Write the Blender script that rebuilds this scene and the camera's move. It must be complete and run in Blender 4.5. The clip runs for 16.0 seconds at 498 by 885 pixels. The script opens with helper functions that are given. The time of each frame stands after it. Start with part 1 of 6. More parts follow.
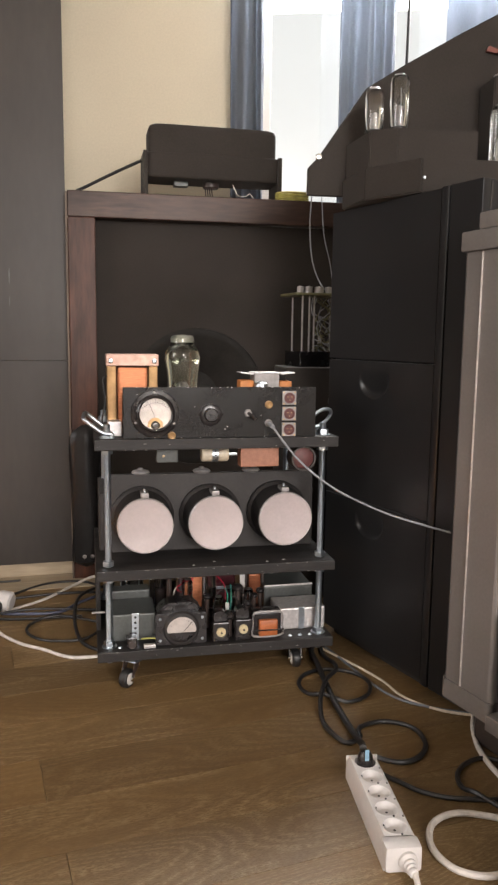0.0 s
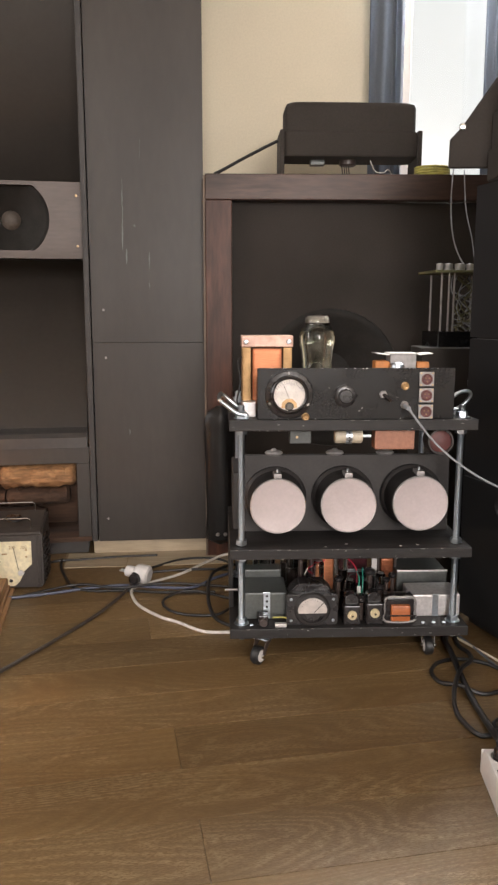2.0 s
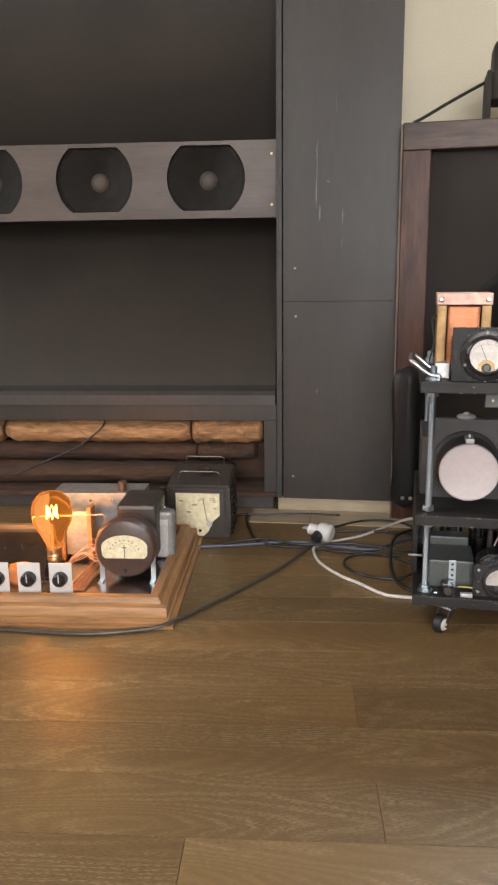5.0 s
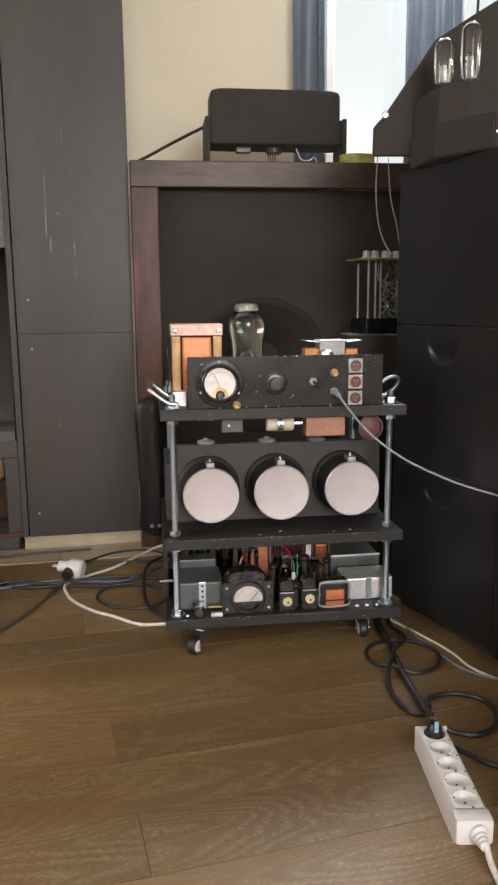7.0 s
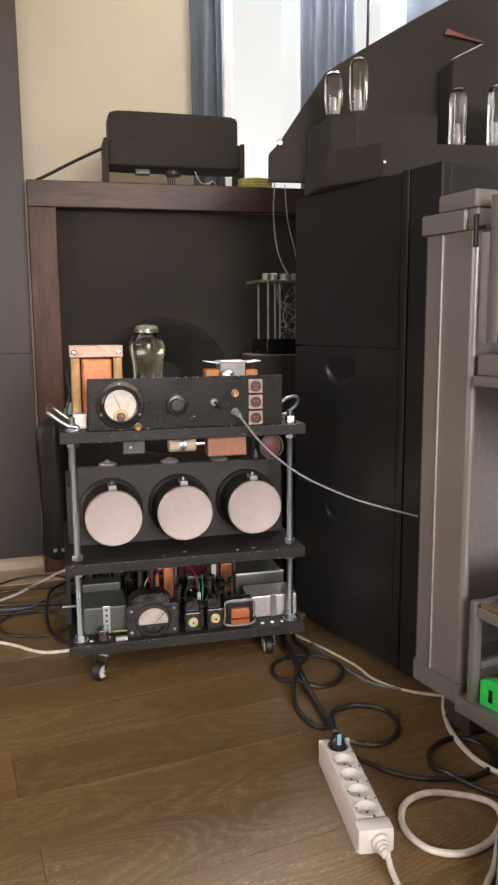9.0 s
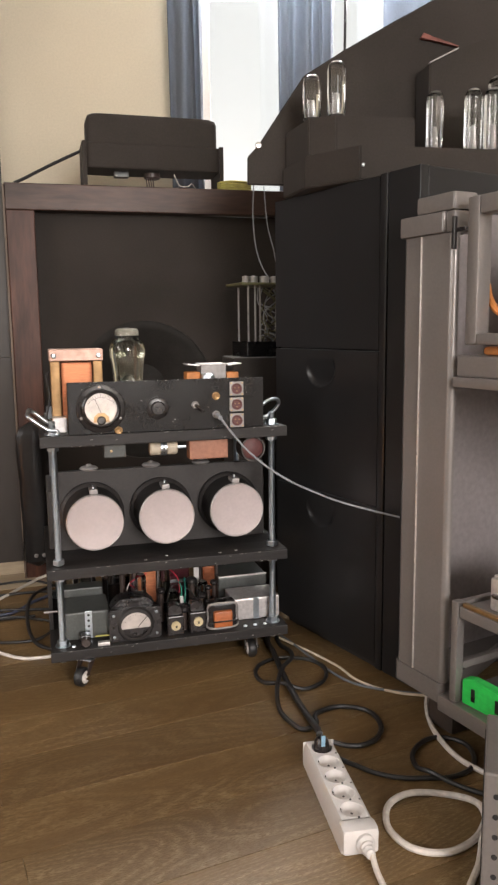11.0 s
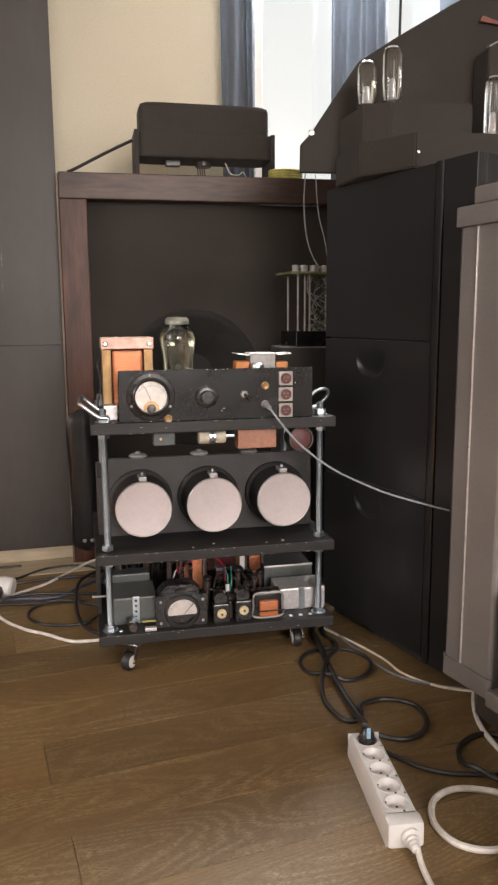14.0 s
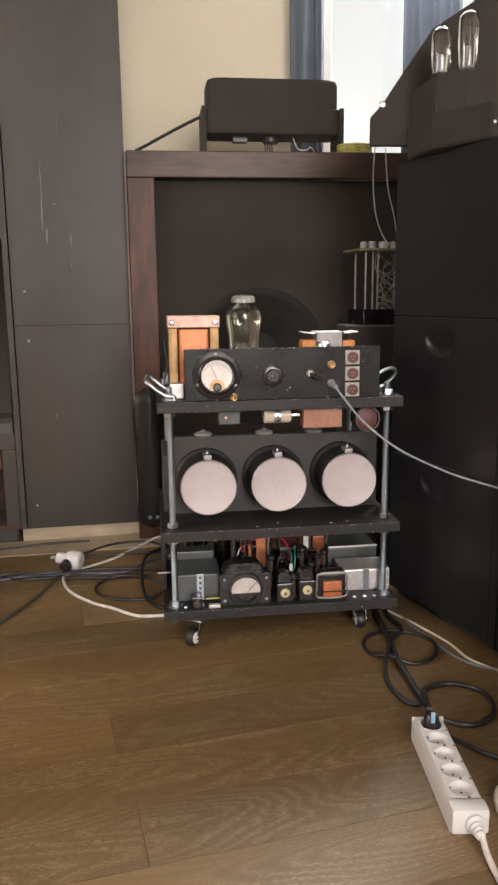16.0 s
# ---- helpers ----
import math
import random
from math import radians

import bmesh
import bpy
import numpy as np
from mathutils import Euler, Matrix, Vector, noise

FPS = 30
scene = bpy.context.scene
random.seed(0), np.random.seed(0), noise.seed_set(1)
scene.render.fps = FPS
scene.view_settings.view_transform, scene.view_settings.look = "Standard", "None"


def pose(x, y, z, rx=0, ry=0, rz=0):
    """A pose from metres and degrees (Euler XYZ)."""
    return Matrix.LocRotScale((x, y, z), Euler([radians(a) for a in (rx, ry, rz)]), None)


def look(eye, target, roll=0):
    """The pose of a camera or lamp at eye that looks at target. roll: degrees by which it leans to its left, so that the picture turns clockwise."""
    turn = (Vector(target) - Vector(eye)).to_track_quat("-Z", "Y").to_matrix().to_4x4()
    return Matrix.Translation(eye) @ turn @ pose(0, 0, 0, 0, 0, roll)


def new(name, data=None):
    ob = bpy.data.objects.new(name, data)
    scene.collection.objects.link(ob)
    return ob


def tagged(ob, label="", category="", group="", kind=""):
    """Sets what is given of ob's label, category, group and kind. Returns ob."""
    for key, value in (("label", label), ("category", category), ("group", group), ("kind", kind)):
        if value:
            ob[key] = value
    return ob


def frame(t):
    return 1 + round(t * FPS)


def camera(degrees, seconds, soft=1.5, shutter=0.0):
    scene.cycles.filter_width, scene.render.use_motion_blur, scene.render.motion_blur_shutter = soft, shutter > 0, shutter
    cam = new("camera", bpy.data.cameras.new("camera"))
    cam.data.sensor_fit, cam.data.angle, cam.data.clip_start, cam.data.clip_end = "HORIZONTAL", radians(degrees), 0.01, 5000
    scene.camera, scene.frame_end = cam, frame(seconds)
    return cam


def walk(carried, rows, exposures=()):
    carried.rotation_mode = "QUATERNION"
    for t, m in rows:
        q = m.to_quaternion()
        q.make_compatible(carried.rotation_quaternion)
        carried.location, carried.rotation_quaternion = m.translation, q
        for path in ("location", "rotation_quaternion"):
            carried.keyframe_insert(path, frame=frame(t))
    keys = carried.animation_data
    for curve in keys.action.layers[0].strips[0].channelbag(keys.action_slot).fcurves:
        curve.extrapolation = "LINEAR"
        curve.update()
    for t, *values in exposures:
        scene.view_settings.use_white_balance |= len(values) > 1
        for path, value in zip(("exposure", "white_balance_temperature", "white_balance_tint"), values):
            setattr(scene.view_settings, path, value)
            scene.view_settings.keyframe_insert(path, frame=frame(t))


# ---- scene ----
cam = camera(36.31, 16.0, soft=2.4)
# seconds, eye x y z, pitch, roll, yaw
ROWS = [
    (0.0, 0.0000, -0.0001, 0.7800, -8.016, -0.708, -7.100),
    (0.5, -0.0001, 0.0004, 0.7801, -8.215, -0.656, -6.220),
    (1.0, 0.0026, 0.0014, 0.7808, -8.523, -0.519, -4.319),
    (1.5, -0.0021, 0.0045, 0.7786, -9.003, -0.247, -1.009),
    (2.0, -0.0059, 0.0064, 0.7775, -9.435, -0.012, 2.739),
    (2.5, -0.0164, 0.0115, 0.7754, -10.069, 0.342, 7.309),
    (3.0, -0.0243, 0.0145, 0.7742, -10.630, 0.458, 11.209),
    (3.2, -0.0233, 0.0110, 0.7753, -10.892, 0.715, 12.818),
    (3.6, -0.0235, 0.0115, 0.7751, -11.212, 0.774, 15.618),
    (4.0, -0.0222, 0.0127, 0.7749, -11.625, 0.759, 17.528),
    (4.4, -0.0200, 0.0142, 0.7746, -12.023, 0.702, 18.256),
    (4.8, -0.0178, 0.0155, 0.7744, -12.295, 0.636, 17.512),
    (5.05, -0.0167, 0.0159, 0.7743, -12.352, 0.605, 16.169),
    (5.3, -0.0161, 0.0160, 0.7743, -12.290, 0.590, 14.066),
    (5.5, -0.0151, 0.0154, 0.7748, -12.150, 0.566, 12.111),
    (6.0, -0.0130, 0.0145, 0.7749, -11.557, 0.568, 7.047),
    (6.5, -0.0071, 0.0142, 0.7743, -10.838, 0.484, 2.015),
    (7.0, 0.0002, 0.0133, 0.7749, -10.230, 0.489, -2.346),
    (7.5, 0.0075, 0.0087, 0.7770, -9.737, 0.540, -5.412),
    (8.0, 0.0130, 0.0082, 0.7791, -9.411, 0.589, -7.378),
    (8.5, 0.0143, 0.0048, 0.7814, -9.189, 0.584, -8.417),
    (9.0, 0.0165, 0.0021, 0.7817, -8.927, 0.434, -9.215),
    (9.5, 0.0178, 0.0011, 0.7817, -8.761, 0.400, -9.728),
    (10.0, 0.0169, 0.0024, 0.7816, -8.695, 0.542, -9.993),
    (10.8, 0.0162, 0.0030, 0.7811, -8.710, 0.669, -10.537),
    (11.6, 0.0153, 0.0029, 0.7802, -8.800, 0.793, -10.980),
    (12.2, 0.0146, 0.0026, 0.7799, -8.877, 0.818, -10.940),
    (12.5, 0.0143, 0.0023, 0.7800, -8.908, 0.792, -10.724),
    (13.0, 0.0130, 0.0010, 0.7808, -9.025, 0.619, -10.233),
    (13.5, 0.0103, 0.0027, 0.7810, -9.210, 0.448, -9.102),
    (14.0, 0.0063, 0.0059, 0.7819, -9.508, 0.362, -7.292),
    (14.5, 0.0046, 0.0095, 0.7811, -9.826, 0.274, -5.670),
    (15.0, 0.0051, 0.0104, 0.7803, -10.217, 0.377, -4.169),
    (15.5, 0.0044, 0.0128, 0.7803, -10.631, 0.458, -3.074),
    (16.0, 0.0029, 0.0135, 0.7798, -11.001, 0.628, -2.493),
]
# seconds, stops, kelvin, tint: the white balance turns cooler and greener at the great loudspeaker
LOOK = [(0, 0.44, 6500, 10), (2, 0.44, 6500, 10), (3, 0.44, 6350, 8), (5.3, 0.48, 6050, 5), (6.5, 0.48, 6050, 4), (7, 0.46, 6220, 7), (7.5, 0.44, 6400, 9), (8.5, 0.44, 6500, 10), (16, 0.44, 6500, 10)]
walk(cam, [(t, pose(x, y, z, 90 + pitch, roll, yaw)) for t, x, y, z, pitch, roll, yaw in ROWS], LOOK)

# ---- light ----
world = bpy.data.worlds.new("World")
scene.world = world
world.use_nodes = True
wn = world.node_tree.nodes
sky = wn.new("ShaderNodeTexSky")
sky.sky_type = "NISHITA"
sky.sun_disc = False
sky.sun_elevation, sky.sun_rotation = radians(38), radians(35)
world.node_tree.links.new(sky.outputs[0], wn["Background"].inputs[0])
wn["Background"].inputs[1].default_value = 0.12

sun_data = bpy.data.lights.new("sun", "SUN")
sun_data.energy, sun_data.angle, sun_data.color = 1.0, radians(12), (1.0, 0.94, 0.86)
sun = new("sun", sun_data)
sun.matrix_world = look((3.5, 5.0, 4.8), (0, 0, 0))


def area_lamp(name, eye, target, sx, sy, watts, color):
    data = bpy.data.lights.new(name, "AREA")
    data.shape, data.size, data.size_y, data.energy, data.color = "RECTANGLE", sx, sy, watts, color
    ob = new(name, data)
    ob.matrix_world = look(eye, target)
    return ob


# daylight through the opening behind the viewer and through the upper half of the window ahead; the west lamp is an
# unseen fill, added with its opening
area_lamp("daylight_south", (1.05, -4.5, 1.80), (0.1, 2.2, 1.2), 2.2, 1.5, 230, (1.0, 0.935, 0.90))
area_lamp("west_fill", (-3.3, 0.0, 1.75), (0.4, 1.6, 0.5), 1.6, 1.5, 40, (1.0, 0.945, 0.905))
area_lamp("daylight_north", (0.85, 3.02, 2.22), (0.3, 0.6, 0.4), 1.0, 0.4, 78, (0.97, 0.975, 0.98))


# ---- materials ----
def material(name, col, rough=0.5, metal=0.0, col2=None, scale=6.0, amount=0.5, fine=90.0, fine_amount=0.15, bump=0.15,
             bump_scale=None, stretch=(1, 1, 1), rough_var=0.1, coat=0.0, distort=0.0, random_tone=0.0, veil_sheen=0.0, spec=0.5):
    """A painted, wooden or metal surface: two scales of tone, uneven gloss and fine relief."""
    m = bpy.data.materials.new(name)
    m.use_nodes = True
    nt = m.node_tree
    n, l = nt.nodes, nt.links
    bs = n["Principled BSDF"]
    co = n.new("ShaderNodeTexCoord")
    mp = n.new("ShaderNodeMapping")
    mp.inputs["Scale"].default_value = stretch
    l.new(co.outputs["Object"], mp.inputs[0])
    src = mp.outputs[0]
    if random_tone:
        info = n.new("ShaderNodeObjectInfo")
        add = n.new("ShaderNodeVectorMath")
        add.operation = "MULTIPLY_ADD"
        l.new(info.outputs["Random"], add.inputs[0])
        add.inputs[1].default_value = (31.0, 17.0, 11.0)
        l.new(src, add.inputs[2])
        src = add.outputs[0]
    big = n.new("ShaderNodeTexNoise")
    big.inputs["Scale"].default_value, big.inputs["Detail"].default_value = scale, 6.0
    big.inputs["Distortion"].default_value = distort
    l.new(src, big.inputs["Vector"])
    small = n.new("ShaderNodeTexNoise")
    small.inputs["Scale"].default_value, small.inputs["Detail"].default_value = fine, 4.0
    l.new(src, small.inputs["Vector"])
    ramp = n.new("ShaderNodeMapRange")
    ramp.inputs["From Min"].default_value, ramp.inputs["From Max"].default_value = 0.35, 0.68
    l.new(big.outputs["Fac"], ramp.inputs["Value"])
    if col2 is None:
        col2 = tuple(c * 0.6 for c in col)
    mix = n.new("ShaderNodeMix")
    mix.data_type = "RGBA"
    mix.inputs[6].default_value, mix.inputs[7].default_value = (*col, 1), (*[a + (b - a) * amount * 2 for a, b in zip(col, col2)], 1)
    l.new(ramp.outputs[0], mix.inputs[0])
    mul = n.new("ShaderNodeMix")
    mul.data_type, mul.blend_type = "RGBA", "MULTIPLY"
    mul.inputs[0].default_value = 1.0
    l.new(mix.outputs[2], mul.inputs[6])
    gr = n.new("ShaderNodeMapRange")
    gr.inputs["From Min"].default_value, gr.inputs["From Max"].default_value = 0.3, 0.7
    gr.inputs["To Min"].default_value, gr.inputs["To Max"].default_value = 1 - fine_amount, 1 + fine_amount
    l.new(small.outputs["Fac"], gr.inputs["Value"])
    l.new(gr.outputs[0], mul.inputs[7])
    out = mul.outputs[2]
    if random_tone:
        hs = n.new("ShaderNodeHueSaturation")
        rr = n.new("ShaderNodeMapRange")
        rr.inputs["To Min"].default_value, rr.inputs["To Max"].default_value = 1 - random_tone, 1 + random_tone
        l.new(info.outputs["Random"], rr.inputs["Value"])
        l.new(rr.outputs[0], hs.inputs["Value"])
        l.new(out, hs.inputs["Color"])
        out = hs.outputs[0]
    l.new(out, bs.inputs["Base Color"])
    rv = n.new("ShaderNodeMapRange")
    rv.inputs["To Min"].default_value, rv.inputs["To Max"].default_value = max(rough - rough_var, 0.02), min(rough + rough_var, 1)
    l.new(big.outputs["Fac"], rv.inputs["Value"])
    l.new(rv.outputs[0], bs.inputs["Roughness"])
    bs.inputs["Metallic"].default_value = metal
    bs.inputs["Coat Weight"].default_value = coat
    bs.inputs["Specular IOR Level"].default_value = spec
    # Sheen lifts dark surfaces, standing in for hazy veiling light.
    bs.inputs["Sheen Weight"].default_value, bs.inputs["Sheen Roughness"].default_value = veil_sheen, 0.4
    if bump:
        b = n.new("ShaderNodeBump")
        b.inputs["Strength"].default_value, b.inputs["Distance"].default_value = bump, 0.002
        l.new(small.outputs["Fac"], b.inputs["Height"])
        l.new(b.outputs[0], bs.inputs["Normal"])
    return m


def glass_material(name, col=(1, 1, 1), rough=0.0, ior=1.45):
    m = bpy.data.materials.new(name)
    m.use_nodes = True
    bs = m.node_tree.nodes["Principled BSDF"]
    bs.inputs["Base Color"].default_value = (*col, 1)
    bs.inputs["Transmission Weight"].default_value = 1.0
    bs.inputs["Roughness"].default_value = rough
    bs.inputs["IOR"].default_value = ior
    return m


def glow_material(name, col, strength):
    m = bpy.data.materials.new(name)
    m.use_nodes = True
    bs = m.node_tree.nodes["Principled BSDF"]
    bs.inputs["Base Color"].default_value = (0.02, 0.02, 0.02, 1)
    bs.inputs["Emission Color"].default_value = (*col, 1)
    bs.inputs["Emission Strength"].default_value = strength
    return m


def plank_material():
    """Brown oiled oak: cathedral figure, dark pores, pale filled grain, a tone of its own for each board."""
    m = bpy.data.materials.new("brown_oak_plank")
    m.use_nodes = True
    n, l = m.node_tree.nodes, m.node_tree.links
    bs = n["Principled BSDF"]
    co, info = n.new("ShaderNodeTexCoord"), n.new("ShaderNodeObjectInfo")
    off = n.new("ShaderNodeVectorMath")
    off.operation = "MULTIPLY_ADD"
    l.new(info.outputs["Random"], off.inputs[0])
    off.inputs[1].default_value = (37.0, 13.0, 9.0)
    l.new(co.outputs["Object"], off.inputs[2])

    def mapped(scale):
        mp = n.new("ShaderNodeMapping")
        mp.inputs["Scale"].default_value = scale
        l.new(off.outputs[0], mp.inputs[0])
        return mp.outputs[0]

    def noise(vec, scale, detail=4.0, rough=0.5, distortion=0.0):
        t = n.new("ShaderNodeTexNoise")
        t.inputs["Scale"].default_value, t.inputs["Detail"].default_value = scale, detail
        t.inputs["Roughness"].default_value, t.inputs["Distortion"].default_value = rough, distortion
        l.new(vec, t.inputs["Vector"])
        return t.outputs["Fac"]

    def calc(op, a, b=None, c=None):
        t = n.new("ShaderNodeMath")
        t.operation = op
        for k, v in enumerate((a, b, c)):
            if v is None:
                continue
            if isinstance(v, (int, float)):
                t.inputs[k].default_value = v
            else:
                l.new(v, t.inputs[k])
        return t.outputs[0]

    def remap(v, a, b, c, d):
        t = n.new("ShaderNodeMapRange")
        for k, q in zip(("From Min", "From Max", "To Min", "To Max"), (a, b, c, d)):
            t.inputs[k].default_value = q
        l.new(v, t.inputs["Value"])
        return t.outputs[0]

    def blend(fac, a, b, kind="MIX"):
        t = n.new("ShaderNodeMix")
        t.data_type, t.blend_type = "RGBA", kind
        for k, v in ((0, fac), (6, a), (7, b)):
            if isinstance(v, (int, float)):
                t.inputs[k].default_value = v
            elif isinstance(v, tuple):
                t.inputs[k].default_value = (*v, 1)
            else:
                l.new(v, t.inputs[k])
        return t.outputs[2]

    figure = noise(mapped((1.3, 6.5, 1)), 1.0, 1.5, 0.4)
    wobble = noise(mapped((12, 80, 1)), 1.0, 3.0)
    rings = calc("SINE", calc("ADD", calc("MULTIPLY", figure, 210.0), calc("MULTIPLY", wobble, 5.5)))
    pores = noise(mapped((110, 700, 1)), 1.0, 4.0, 0.7)
    zone = noise(mapped((2.2, 9, 1)), 1.0, 3.0)
    cloud = noise(mapped((1.4, 5, 1)), 1.2, 5.0)
    col = blend(remap(cloud, 0.3, 0.7, 0, 1), (0.122, 0.070, 0.0255), (0.164, 0.099, 0.038))
    fleck = remap(pores, 0.465, 0.55, 0, 1)
    pale = calc("MULTIPLY", calc("MULTIPLY", fleck, remap(rings, 0.0, 0.9, 0.42, 1)), remap(zone, 0.40, 0.62, 0.25, 1))
    col = blend(calc("MULTIPLY", pale, 0.58), col, (0.36, 0.265, 0.150))
    dark = calc("MULTIPLY", remap(rings, -1.0, 0.2, 1, 0), remap(pores, 0.35, 0.6, 1, 0.3))
    col = blend(calc("MULTIPLY", dark, 0.24), col, (0.070, 0.040, 0.019))
    hs = n.new("ShaderNodeHueSaturation")
    l.new(remap(info.outputs["Random"], 0, 1, 0.74, 1.16), hs.inputs["Value"])
    l.new(col, hs.inputs["Color"])
    bs.inputs["Specular IOR Level"].default_value = 0.4
    l.new(hs.outputs[0], bs.inputs["Base Color"])
    l.new(remap(pores, 0.3, 0.7, 0.54, 0.42), bs.inputs["Roughness"])
    b = n.new("ShaderNodeBump")
    b.inputs["Strength"].default_value, b.inputs["Distance"].default_value = 0.10, 0.0008
    l.new(calc("ADD", pores, calc("MULTIPLY", rings, 0.15)), b.inputs["Height"])
    l.new(b.outputs[0], bs.inputs["Normal"])
    return m


